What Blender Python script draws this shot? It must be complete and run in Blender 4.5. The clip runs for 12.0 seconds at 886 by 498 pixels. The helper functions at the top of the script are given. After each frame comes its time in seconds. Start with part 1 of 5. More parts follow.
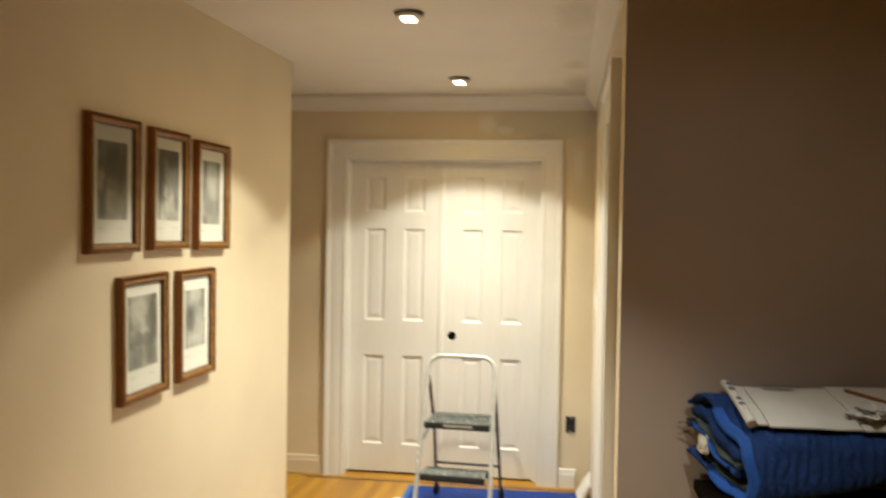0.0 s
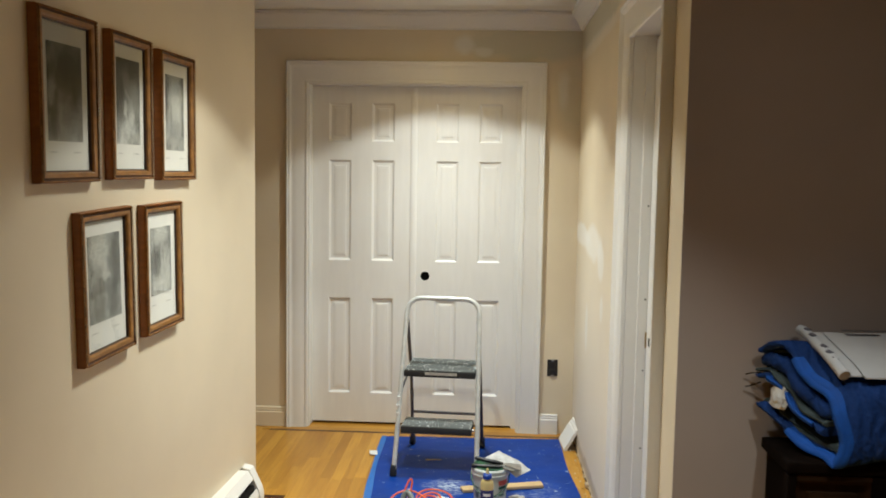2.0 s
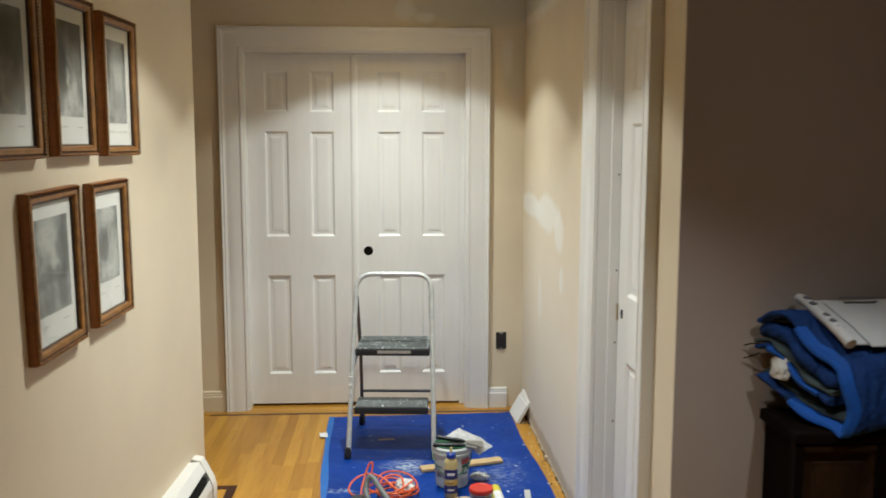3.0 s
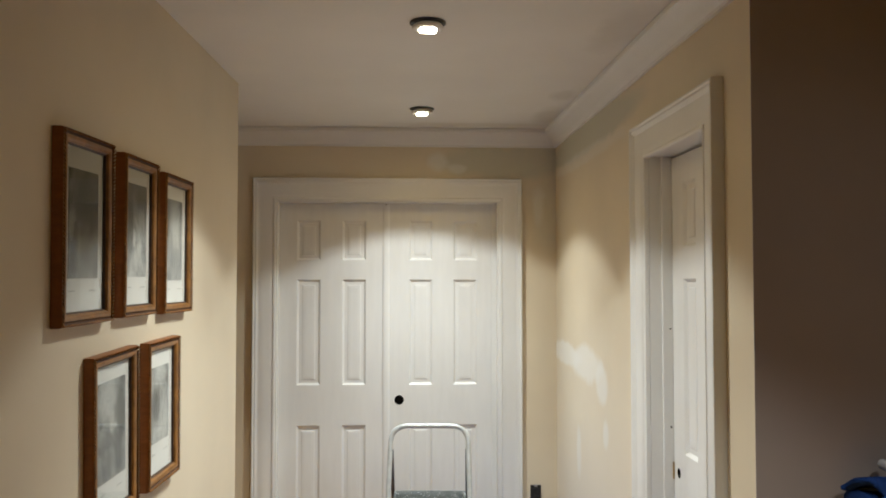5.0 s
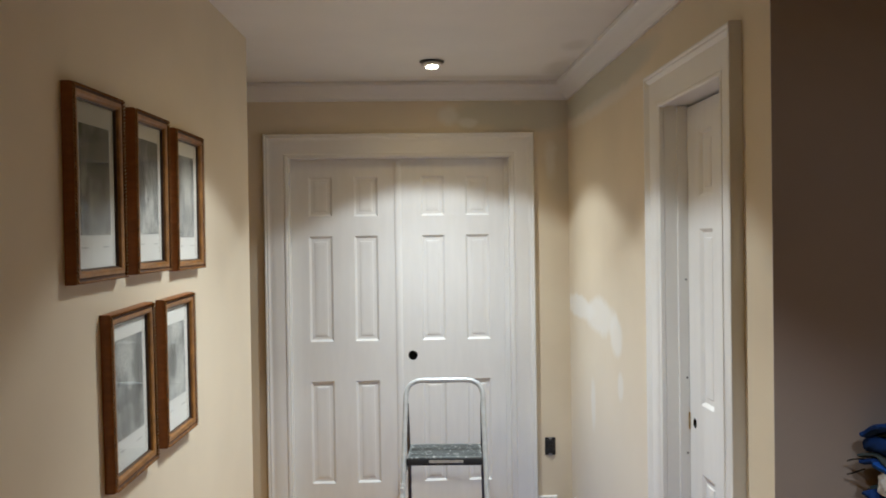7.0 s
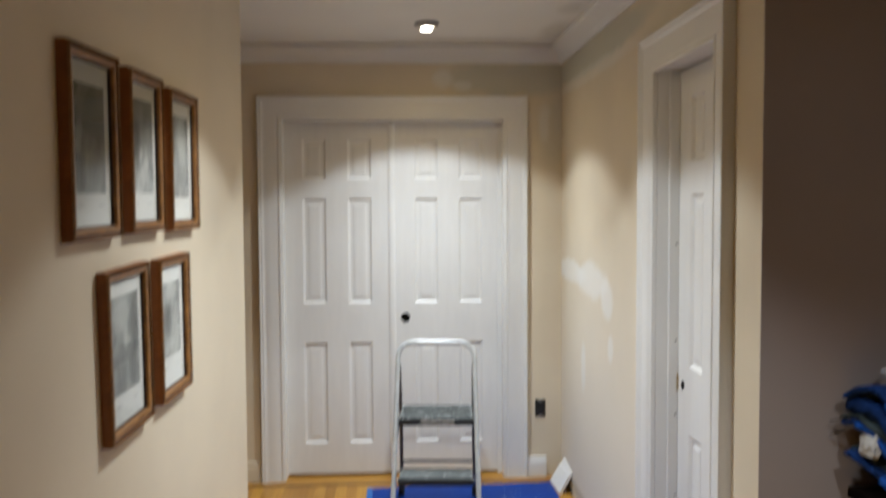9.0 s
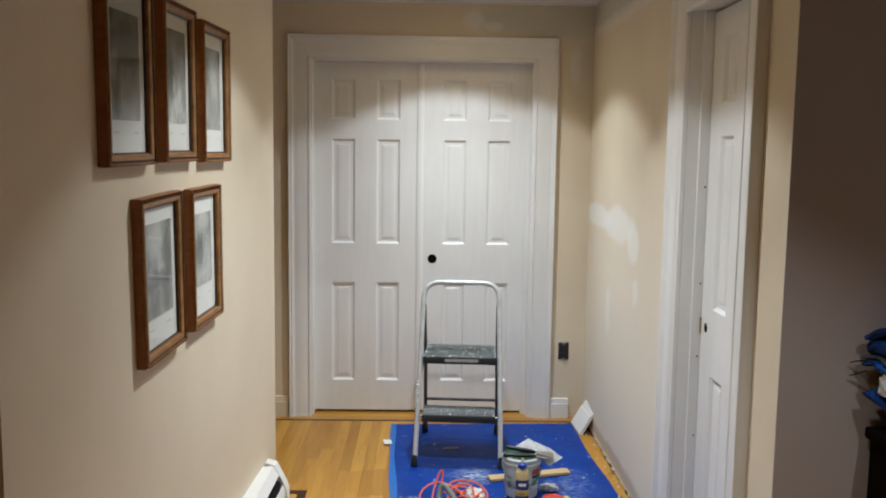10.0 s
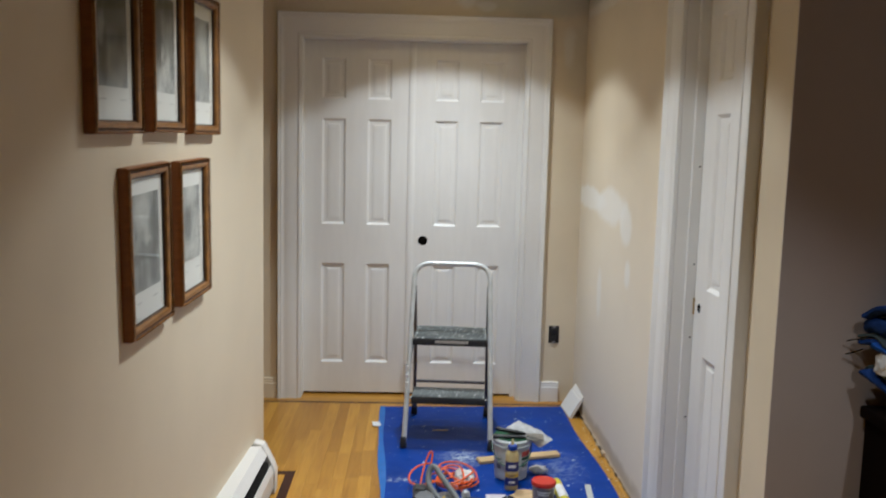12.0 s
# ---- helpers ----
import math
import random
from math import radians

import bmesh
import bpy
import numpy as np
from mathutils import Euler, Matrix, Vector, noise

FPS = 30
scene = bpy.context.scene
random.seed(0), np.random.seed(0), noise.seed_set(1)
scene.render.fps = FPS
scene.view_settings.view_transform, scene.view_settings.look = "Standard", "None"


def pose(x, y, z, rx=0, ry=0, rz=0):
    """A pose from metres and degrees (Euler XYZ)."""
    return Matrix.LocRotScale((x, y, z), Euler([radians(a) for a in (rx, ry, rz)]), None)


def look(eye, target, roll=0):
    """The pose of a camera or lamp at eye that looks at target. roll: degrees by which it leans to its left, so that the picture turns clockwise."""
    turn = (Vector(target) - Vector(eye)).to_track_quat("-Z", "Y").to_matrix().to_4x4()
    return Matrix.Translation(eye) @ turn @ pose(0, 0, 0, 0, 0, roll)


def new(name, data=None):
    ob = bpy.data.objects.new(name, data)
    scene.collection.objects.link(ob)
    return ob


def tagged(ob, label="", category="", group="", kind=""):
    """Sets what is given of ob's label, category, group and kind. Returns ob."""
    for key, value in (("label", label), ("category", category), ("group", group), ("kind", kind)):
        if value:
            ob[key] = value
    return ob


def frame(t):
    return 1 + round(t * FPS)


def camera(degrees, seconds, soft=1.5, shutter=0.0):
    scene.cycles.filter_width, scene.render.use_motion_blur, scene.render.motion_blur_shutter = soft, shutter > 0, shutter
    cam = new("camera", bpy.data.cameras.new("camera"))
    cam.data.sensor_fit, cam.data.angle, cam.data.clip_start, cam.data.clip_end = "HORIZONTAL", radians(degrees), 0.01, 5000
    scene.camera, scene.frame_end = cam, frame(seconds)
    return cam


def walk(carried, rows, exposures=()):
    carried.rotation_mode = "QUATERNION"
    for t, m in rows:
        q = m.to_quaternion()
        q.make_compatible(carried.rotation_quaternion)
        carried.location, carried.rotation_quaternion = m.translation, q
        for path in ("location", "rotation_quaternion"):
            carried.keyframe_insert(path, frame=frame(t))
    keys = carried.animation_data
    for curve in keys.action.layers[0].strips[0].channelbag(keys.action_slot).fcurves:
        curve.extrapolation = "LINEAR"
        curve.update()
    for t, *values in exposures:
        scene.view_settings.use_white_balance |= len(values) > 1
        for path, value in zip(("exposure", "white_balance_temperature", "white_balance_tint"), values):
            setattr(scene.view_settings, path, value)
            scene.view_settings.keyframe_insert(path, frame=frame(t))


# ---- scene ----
cam = camera(54.1, 12.0, soft=1.8, shutter=0.8)
EXPOSURES = [(0.0, 0.55, 7100, 4), (0.5, 0.32, 6700, 4), (1.0, 0.19, 6350, 4), (1.5, 0.16, 6150, 4), (2.0, 0.15, 6000, 4), (2.5, 0.08, 5850, 4), (3.5, 0.04, 5780, 5), (5.5, 0.06, 5690, 6), (7.0, 0.01, 5460, 8), (9.0, 0.01, 5420, 9), (10.0, -0.06, 5430, 9), (11.0, -0.17, 5450, 9), (12.0, -0.22, 5450, 9)]
PATH = [
    (0, (0.717, 0.435, 1.565), (0.437, 2.415, 1.533), 1.0),
    (0.5, (0.579, 0.491, 1.539), (0.448, 2.484, 1.424), 1.1),
    (1, (0.453, 0.55, 1.524), (0.348, 2.539, 1.338), 1.5),
    (1.5, (0.402, 0.679, 1.518), (0.316, 2.667, 1.317), 0.5),
    (2, (0.365, 0.829, 1.524), (0.265, 2.819, 1.353), 0.9),
    (2.5, (0.299, 0.902, 1.521), (0.345, 2.894, 1.348), 0.8),
    (3, (0.145, 0.972, 1.524), (0.259, 2.954, 1.287), 0.1),
    (3.5, (0.03, 1.017, 1.543), (0.196, 3.004, 1.389), 0.2),
    (3.7, (0.017, 1.031, 1.573), (0.142, 3.026, 1.496), -0.0),
    (5.5, (-0.035, 1.002, 1.589), (0.077, 2.997, 1.668), 0.0),
    (6, (-0.032, 1.023, 1.585), (0.08, 3.02, 1.604), 0.0),
    (6.5, (-0.042, 1.031, 1.576), (0.057, 3.029, 1.557), -0.2),
    (7, (-0.041, 1.029, 1.575), (0.048, 3.027, 1.553), -0.8),
    (7.2, (-0.036, 1.028, 1.587), (0.028, 3.027, 1.573), -0.4),
    (8.8, (-0.043, 1.013, 1.579), (0.105, 3.007, 1.542), 0.1),
    (9, (-0.044, 1.007, 1.567), (0.061, 3.001, 1.464), -0.3),
    (9.5, (-0.053, 1.001, 1.544), (0.015, 2.991, 1.349), 0.6),
    (10, (-0.043, 0.976, 1.529), (-0.001, 2.963, 1.309), 0.8),
    (10.5, (-0.054, 1.002, 1.511), (-0.037, 2.985, 1.249), 0.8),
    (11, (-0.058, 1.005, 1.49), (-0.041, 2.984, 1.203), 1.0),
    (11.5, (-0.056, 1.001, 1.483), (-0.031, 2.98, 1.197), 1.8),
    (12, (-0.054, 1.01, 1.487), (0.015, 2.993, 1.241), 1.4),
]
walk(cam, [(t, look(eye, target, roll)) for t, eye, target, roll in PATH],
     exposures=EXPOSURES)

# ---- world, lamps ----
CEIL = 2.45
world = bpy.data.worlds.new("night")
scene.world = world
world.use_nodes = True
world.node_tree.nodes["Background"].inputs[0].default_value = (0.10, 0.12, 0.2, 1)
world.node_tree.nodes["Background"].inputs[1].default_value = 0.05
WARM = (1.0, 0.98, 0.89)
AMBER = (1.0, 0.68, 0.25)     # fill tint: turns the walls outside the beams yellower


def spot(name, place, target, watts, cone, blend, colour, radius):
    data = bpy.data.lights.new(name, "SPOT")
    data.energy, data.spot_size, data.spot_blend, data.color, data.shadow_soft_size = watts, radians(cone), blend, colour, radius
    ob = new(name, data)
    ob.matrix_world = look(place, target)
    return ob


LAMP_FAR, LAMP_NEAR, LAMP_ROOM = (0.107, 5.29), (0.080, 3.855), (1.24, 2.11)
# unseen lamp place, assumed in order to light the room wall's corner
LAMP_FILL = (0.34, 2.5)
for name, (x, y), lean, watts in (("far", LAMP_FAR, (0.0, 0.0), 0.86), ("near", LAMP_NEAR, (-0.08, 0.0), 1.0)):
    spot(name + "_downlight_spill", (x, y, CEIL - 0.07), (x + lean[0], y + lean[1], 0), 34 * watts, 113, 0.22, WARM, 0.03)
    spot(name + "_downlight_beam", (x, y, CEIL - 0.075), (x + lean[0], y + lean[1], 0), 74 * watts, 100, 0.85, WARM, 0.035)
    spot(name + "_downlight_core", (x, y, CEIL - 0.075), (x + lean[0], y + lean[1], 0), 36 * watts, 74, 1.0, WARM, 0.035)
    # wide fill added at each lamp to brighten the upper walls
    spot(name + "_fill_halo", (x, y, CEIL - 0.075), (x, y, 0), 6.5, 174, 1.0, AMBER, 0.04)
spot("room_downlight_beam", (*LAMP_ROOM, CEIL - 0.075), (LAMP_ROOM[0] - 0.30, LAMP_ROOM[1] + 0.05, 0), 33, 92, 0.75, WARM, 0.035)
# added beam from an unseen place, brightens the room wall near the corner
spot("corner_fill_beam", (*LAMP_FILL, CEIL - 0.075), (LAMP_FILL[0] + 0.14, LAMP_FILL[1], 0), 36, 84, 0.6, WARM, 0.035)
# wide fill added to lift the upper part of the room wall
spot("room_fill_halo", (*LAMP_ROOM, CEIL - 0.075), (*LAMP_ROOM, 0), 5, 174, 1.0, WARM, 0.04)


# ---- materials ----
def nodes_of(name):
    m = bpy.data.materials.new(name)
    m.use_nodes = True
    nt = m.node_tree
    return m, nt, nt.nodes["Principled BSDF"]


def add(nt, kind, **values):
    n = nt.nodes.new(kind)
    for k, v in values.items():
        n.inputs[k].default_value = v
    return n


def math_node(nt, op, a, b=None, clamp=False):
    n = nt.nodes.new("ShaderNodeMath")
    n.operation, n.use_clamp = op, clamp
    for i, v in enumerate((a, b)):
        if v is None:
            continue
        if isinstance(v, (int, float)):
            n.inputs[i].default_value = v
        else:
            nt.links.new(v, n.inputs[i])
    return n.outputs[0]


def mix(nt, fac, a, b):
    n = nt.nodes.new("ShaderNodeMix")
    n.data_type = "RGBA"
    for sock, v in ((n.inputs[0], fac), (n.inputs[6], a), (n.inputs[7], b)):
        if isinstance(v, (int, float)):
            sock.default_value = v
        elif isinstance(v, tuple):
            sock.default_value = (*v, 1) if len(v) == 3 else v
        else:
            nt.links.new(v, sock)
    return n.outputs[2]


def coords(nt, world_space=False):
    if world_space:
        return nt.nodes.new("ShaderNodeNewGeometry").outputs["Position"]
    return nt.nodes.new("ShaderNodeTexCoord").outputs["Object"]


def noise_of(nt, at, scale, detail=3.0, stretch=(1, 1, 1), rough=0.55):
    mp = nt.nodes.new("ShaderNodeMapping")
    mp.inputs["Scale"].default_value = stretch
    nt.links.new(at, mp.inputs["Vector"])
    n = add(nt, "ShaderNodeTexNoise", Scale=scale, Detail=detail, Roughness=rough)
    nt.links.new(mp.outputs[0], n.inputs["Vector"])
    return n.outputs["Fac"]


def ramp(nt, fac, lo, hi):
    n = nt.nodes.new("ShaderNodeMapRange")
    n.inputs["From Min"].default_value, n.inputs["From Max"].default_value = lo, hi
    nt.links.new(fac, n.inputs["Value"])
    return n.outputs[0]


def bump(nt, bsdf, height, strength, distance):
    n = add(nt, "ShaderNodeBump", Strength=strength, Distance=distance)
    nt.links.new(height, n.inputs["Height"])
    nt.links.new(n.outputs[0], bsdf.inputs["Normal"])


def plain(name, colour, rough=0.5, metal=0.0, vary=0.12, scale=6.0, grain=120.0, relief=0.0006, world_space=False, gloss=0.5, stretch=(1, 1, 1)):
    """A surface with blotches at one scale, grain at a finer one, and a slight relief."""
    m, nt, b = nodes_of(name)
    at = coords(nt, world_space)
    big = noise_of(nt, at, scale, 4, stretch)
    fine = noise_of(nt, at, grain, 2, stretch)
    dark = tuple(c * (1 - vary) for c in colour)
    light = tuple(min(1, c * (1 + vary)) for c in colour)
    c1 = mix(nt, ramp(nt, big, 0.3, 0.7), dark, light)
    c2 = mix(nt, math_node(nt, "MULTIPLY", ramp(nt, fine, 0.35, 0.65), 0.25), c1, dark)
    nt.links.new(c2, b.inputs["Base Color"])
    r = math_node(nt, "ADD", rough - 0.06, math_node(nt, "MULTIPLY", big, 0.12), True)
    nt.links.new(r, b.inputs["Roughness"])
    b.inputs["Metallic"].default_value = metal
    b.inputs["Specular IOR Level"].default_value = gloss
    if relief:
        bump(nt, b, math_node(nt, "ADD", fine, math_node(nt, "MULTIPLY", big, 0.5)), 0.5, relief)
    return m


def speckled(name, colour, spot_colour, amount, scale, rough=0.5, metal=0.0, relief=0.001, spot_rough=0.6, extra=None, gloss=0.5):
    """A surface with splashes of another colour on it."""
    m, nt, b = nodes_of(name)
    at = coords(nt, True)
    big = noise_of(nt, at, 5, 4)
    base = mix(nt, ramp(nt, big, 0.3, 0.7), tuple(c * 0.82 for c in colour), tuple(min(1, c * 1.15) for c in colour))
    s = noise_of(nt, at, scale, 5, rough=0.62)
    mask = ramp(nt, s, 1 - amount, 1 - amount + 0.03)
    n = nt.nodes.new("ShaderNodeMath")
    n.operation, n.use_clamp = "MULTIPLY", True
    nt.links.new(mask, n.inputs[0])
    n.inputs[1].default_value = 1.0
    mask = n.outputs[0]
    if extra:
        mask = math_node(nt, "MAXIMUM", mask, extra(nt, at))
    nt.links.new(mix(nt, mask, base, spot_colour), b.inputs["Base Color"])
    nt.links.new(math_node(nt, "ADD", rough, math_node(nt, "MULTIPLY", mask, spot_rough - rough)), b.inputs["Roughness"])
    b.inputs["Metallic"].default_value = metal
    b.inputs["Specular IOR Level"].default_value = gloss
    bump(nt, b, math_node(nt, "ADD", big, math_node(nt, "MULTIPLY", mask, 0.3)), 0.5, relief)
    return m


def blotch(nt, at, centre, radii, soft, wobble, scale=9.0):
    """A ragged-edged ellipse in space: 1 inside, 0 outside."""
    warp = add(nt, "ShaderNodeTexNoise", Scale=scale, Detail=3.0)
    nt.links.new(at, warp.inputs["Vector"])
    off = nt.nodes.new("ShaderNodeVectorMath")
    off.operation = "MULTIPLY_ADD"
    nt.links.new(warp.outputs["Color"], off.inputs[0])
    off.inputs[1].default_value = (wobble,) * 3
    off.inputs[2].default_value = tuple(-c - wobble / 2 for c in centre)
    sm = nt.nodes.new("ShaderNodeVectorMath")
    sm.operation = "ADD"
    nt.links.new(off.outputs[0], sm.inputs[0])
    nt.links.new(at, sm.inputs[1])
    dv = nt.nodes.new("ShaderNodeVectorMath")
    dv.operation = "DIVIDE"
    nt.links.new(sm.outputs[0], dv.inputs[0])
    dv.inputs[1].default_value = radii
    ln = nt.nodes.new("ShaderNodeVectorMath")
    ln.operation = "LENGTH"
    nt.links.new(dv.outputs[0], ln.inputs[0])
    n = nt.nodes.new("ShaderNodeMapRange")
    n.inputs["From Min"].default_value, n.inputs["From Max"].default_value = 1 + soft, 1 - soft
    nt.links.new(ln.outputs["Value"], n.inputs["Value"])
    return n.outputs[0]


def wall_paint(name, colour, marks=(), rough=0.6, stain=0.05):
    """Matt wall paint with roller texture, faint blotches, filler patches that were left unpainted, and other toned
    marks.
    """
    m, nt, b = nodes_of(name)
    at = coords(nt, True)
    big = noise_of(nt, at, 1.6, 4)
    fine = noise_of(nt, at, 240, 2)
    c = mix(nt, ramp(nt, big, 0.3, 0.7), tuple(v * (1 - stain) for v in colour), tuple(min(1, v * (1 + stain)) for v in colour))
    for centre, radii, soft, wobble, tone, strength in marks:
        f = math_node(nt, "MULTIPLY", blotch(nt, at, centre, radii, soft, wobble), strength)
        c = mix(nt, f, c, tone)
    nt.links.new(c, b.inputs["Base Color"])
    b.inputs["Roughness"].default_value = rough
    b.inputs["Specular IOR Level"].default_value = 0.3
    bump(nt, b, math_node(nt, "ADD", fine, math_node(nt, "MULTIPLY", noise_of(nt, at, 14, 3), 1.5)), 0.25, 0.0012)
    return m


CREAM = (0.735, 0.638, 0.472)
FILLER = (0.86, 0.85, 0.81)
GREY_OLD = (0.57, 0.555, 0.45)
M_WALL = wall_paint("cream_paint", CREAM)
M_WALL_DOOR = wall_paint("cream_paint_door_wall", CREAM, (
    ((0.62, 5.9, 2.275), (0.42, 0.2, 0.085), 0.22, 0.10, GREY_OLD, 0.75),
    ((0.86, 5.9, 1.98), (0.11, 0.2, 0.20), 0.3, 0.07, GREY_OLD, 0.5),
    ((0.22, 5.9, 2.27), (0.06, 0.2, 0.05), 0.3, 0.06, FILLER, 0.45),
    ((0.33, 5.9, 2.235), (0.05, 0.2, 0.025), 0.3, 0.05, FILLER, 0.4),
    ((0.79, 5.9, 2.02), (0.03, 0.2, 0.10), 0.4, 0.06, FILLER, 0.4)))
M_WALL_RIGHT = wall_paint("cream_paint_right_wall", CREAM, (
    ((0.89, 5.15, 2.285), (0.2, 0.95, 0.080), 0.15, 0.04, GREY_OLD, 0.85),
    ((0.89, 5.2, 2.195), (0.2, 0.80, 0.035), 0.3, 0.03, FILLER, 0.35),
    ((0.89, 5.62, 1.205), (0.2, 0.36, 0.062), 0.18, 0.05, FILLER, 0.7),
    ((0.89, 5.16, 1.195), (0.2, 0.32, 0.085), 0.2, 0.07, FILLER, 0.7),
    ((0.89, 4.83, 1.14), (0.2, 0.11, 0.085), 0.2, 0.05, FILLER, 0.7),
    ((0.89, 5.31, 0.745), (0.2, 0.05, 0.12), 0.3, 0.04, FILLER, 0.7),
    ((0.89, 4.76, 0.923), (0.2, 0.05, 0.06), 0.25, 0.03, FILLER, 0.7),
    # broad soft patch over the lower wall, paler and less yellow than the cream
    ((0.89, 4.9, 0.40), (0.2, 1.25, 0.70), 0.6, 0.25, (0.77, 0.735, 0.68), 0.5),
    ((0.89, 5.0, 0.05), (0.2, 0.8, 0.035), 0.4, 0.05, (0.35, 0.30, 0.22), 0.6)))
M_WALL_ROOM = wall_paint("taupe_paint", (0.45, 0.375, 0.335), stain=0.06)
M_CEIL = wall_paint("ceiling_paint", (0.80, 0.78, 0.73), (
    ((0.75, 4.95, CEIL), (0.055, 0.10, 0.2), 0.4, 0.06, (0.60, 0.57, 0.50), 0.55),
    ((0.77, 5.47, CEIL), (0.07, 0.20, 0.2), 0.4, 0.08, (0.58, 0.55, 0.47), 0.6),
    ((0.74, 3.92, CEIL), (0.07, 0.24, 0.2), 0.4, 0.09, (0.62, 0.59, 0.52), 0.5),
    ((0.4, 5.72, CEIL), (0.4, 0.05, 0.2), 0.4, 0.03, (0.62, 0.58, 0.48), 0.5)), stain=0.04)
M_TRIM = plain("white_trim_paint", (0.80, 0.79, 0.76), 0.36, vary=0.035, scale=3, grain=60, relief=0.0003, world_space=True)
M_DOOR = plain("white_door_primer", (0.80, 0.79, 0.765), 0.42, vary=0.03, scale=4, grain=70, relief=0.0004, stretch=(6, 6, 1))
M_HOLE = plain("bore_shadow", (0.012, 0.011, 0.01), 0.9, vary=0.3, relief=0)
# darkness of gaps and behind doors held as a colour; also on dark chips
M_GAP_SHADE_CHIPS = plain("dark_gap", (0.10, 0.075, 0.05), 0.9, vary=0.3)


# ---- building helpers ----
def part(name, bm, material, parent=None, label="", smooth=False, at=None):
    """One mesh object out of a bmesh, under a thing or a part."""
    me = bpy.data.meshes.new(name)
    bmesh.ops.recalc_face_normals(bm, faces=bm.faces)
    bm.to_mesh(me)
    bm.free()
    for m in material if isinstance(material, (list, tuple)) else (material,):
        me.materials.append(m)
    if smooth:
        for p in me.polygons:
            p.use_smooth = True
        me.set_sharp_from_angle(angle=radians(38))
    ob = new(name, me)
    if at is not None:
        ob.matrix_basis = at
    ob.parent = parent
    if label:
        ob["label"] = label
    return ob


def thing(name, label, category, m=None, group="", kind=""):
    ob = new(name)
    ob.empty_display_size = 0.1
    ob.matrix_basis = m if m is not None else Matrix()
    return tagged(ob, label, category, group, kind)


def box(bm, lo, hi, bevel=0.0, m=None, seg=2, mat=0):
    made = bmesh.ops.create_cube(bm, size=1.0)
    vs = made["verts"]
    size = [h - l for l, h in zip(lo, hi)]
    for v in vs:
        v.co = Vector((lo[i] + (v.co[i] + 0.5) * size[i] for i in range(3)))
    fs = {f for v in vs for f in v.link_faces}
    for f in fs:
        f.material_index = mat
    if bevel:
        es = {e for v in vs for e in v.link_edges}
        out = bmesh.ops.bevel(bm, geom=list(es), offset=bevel, segments=seg, affect="EDGES", profile=0.5, clamp_overlap=True)
        vs = list({v for f in out["faces"] for v in f.verts} | {v for v in vs if v.is_valid})
    if m is not None:
        bmesh.ops.transform(bm, matrix=m, verts=list(vs))
    return vs


def lathe(bm, profile, seg=24, m=None, mat=0, caps=True):
    """Turns (radius, z) pairs round the z axis."""
    rings = []
    for r, z in profile:
        rings.append([bm.verts.new((r * math.cos(2 * math.pi * i / seg), r * math.sin(2 * math.pi * i / seg), z)) for i in range(seg)])
    for a, b in zip(rings, rings[1:]):
        for i in range(seg):
            bm.faces.new((a[i], a[(i + 1) % seg], b[(i + 1) % seg], b[i])).material_index = mat
    if caps:
        for ring in (rings[0], rings[-1]):
            if profile[rings.index(ring)][0] > 1e-5:
                bm.faces.new(ring).material_index = mat
    vs = [v for ring in rings for v in ring]
    if m is not None:
        bmesh.ops.transform(bm, matrix=m, verts=vs)
    return vs


def tube(bm, points, radius, seg=10, closed=False, mat=0, flat=1.0):
    """A tube along points, with caps."""
    pts = [Vector(p) for p in points]
    n = len(pts)
    rings = []
    up = None
    for i, p in enumerate(pts):
        a = pts[i - 1] if (i or closed) else p
        b = pts[(i + 1) % n] if (i < n - 1 or closed) else p
        d = (b - a).normalized()
        if up is None:
            up = d.orthogonal().normalized()
        up = (up - d * up.dot(d)).normalized()
        side = d.cross(up)
        r = radius[i] if isinstance(radius, (list, tuple)) else radius
        rings.append([bm.verts.new(p + (up * math.cos(k * 2 * math.pi / seg) * flat + side * math.sin(k * 2 * math.pi / seg)) * r) for k in range(seg)])
    pairs = list(zip(rings, rings[1:])) + ([(rings[-1], rings[0])] if closed else [])
    for a, b in pairs:
        for k in range(seg):
            bm.faces.new((a[k], a[(k + 1) % seg], b[(k + 1) % seg], b[k])).material_index = mat
    if not closed:
        bm.faces.new(rings[0]).material_index = mat
        bm.faces.new(rings[-1]).material_index = mat


def round_path(points, radius, steps=6):
    """A polyline with its inner corners rounded."""
    pts = [Vector(p) for p in points]
    out = [pts[0]]
    for a, b, c in zip(pts, pts[1:], pts[2:]):
        u, v = (a - b).normalized(), (c - b).normalized()
        p, q = b + u * radius, b + v * radius
        for i in range(steps + 1):
            t = i / steps
            out.append(p * (1 - t) ** 2 + b * 2 * t * (1 - t) + q * t * t)
    return out + [pts[-1]]


def smooth_pts(ps, n=6):
    out = []
    P = [Vector(p) for p in ps]
    P = [P[0]] + P + [P[-1]]
    for a, b, c, d in zip(P, P[1:], P[2:], P[3:]):
        for i in range(n):
            t = i / n
            out.append(0.5 * ((2 * b) + (c - a) * t + (2 * a - 5 * b + 4 * c - d) * t * t + (3 * b - a - 3 * c + d) * t ** 3))
    return out + [P[-1]]


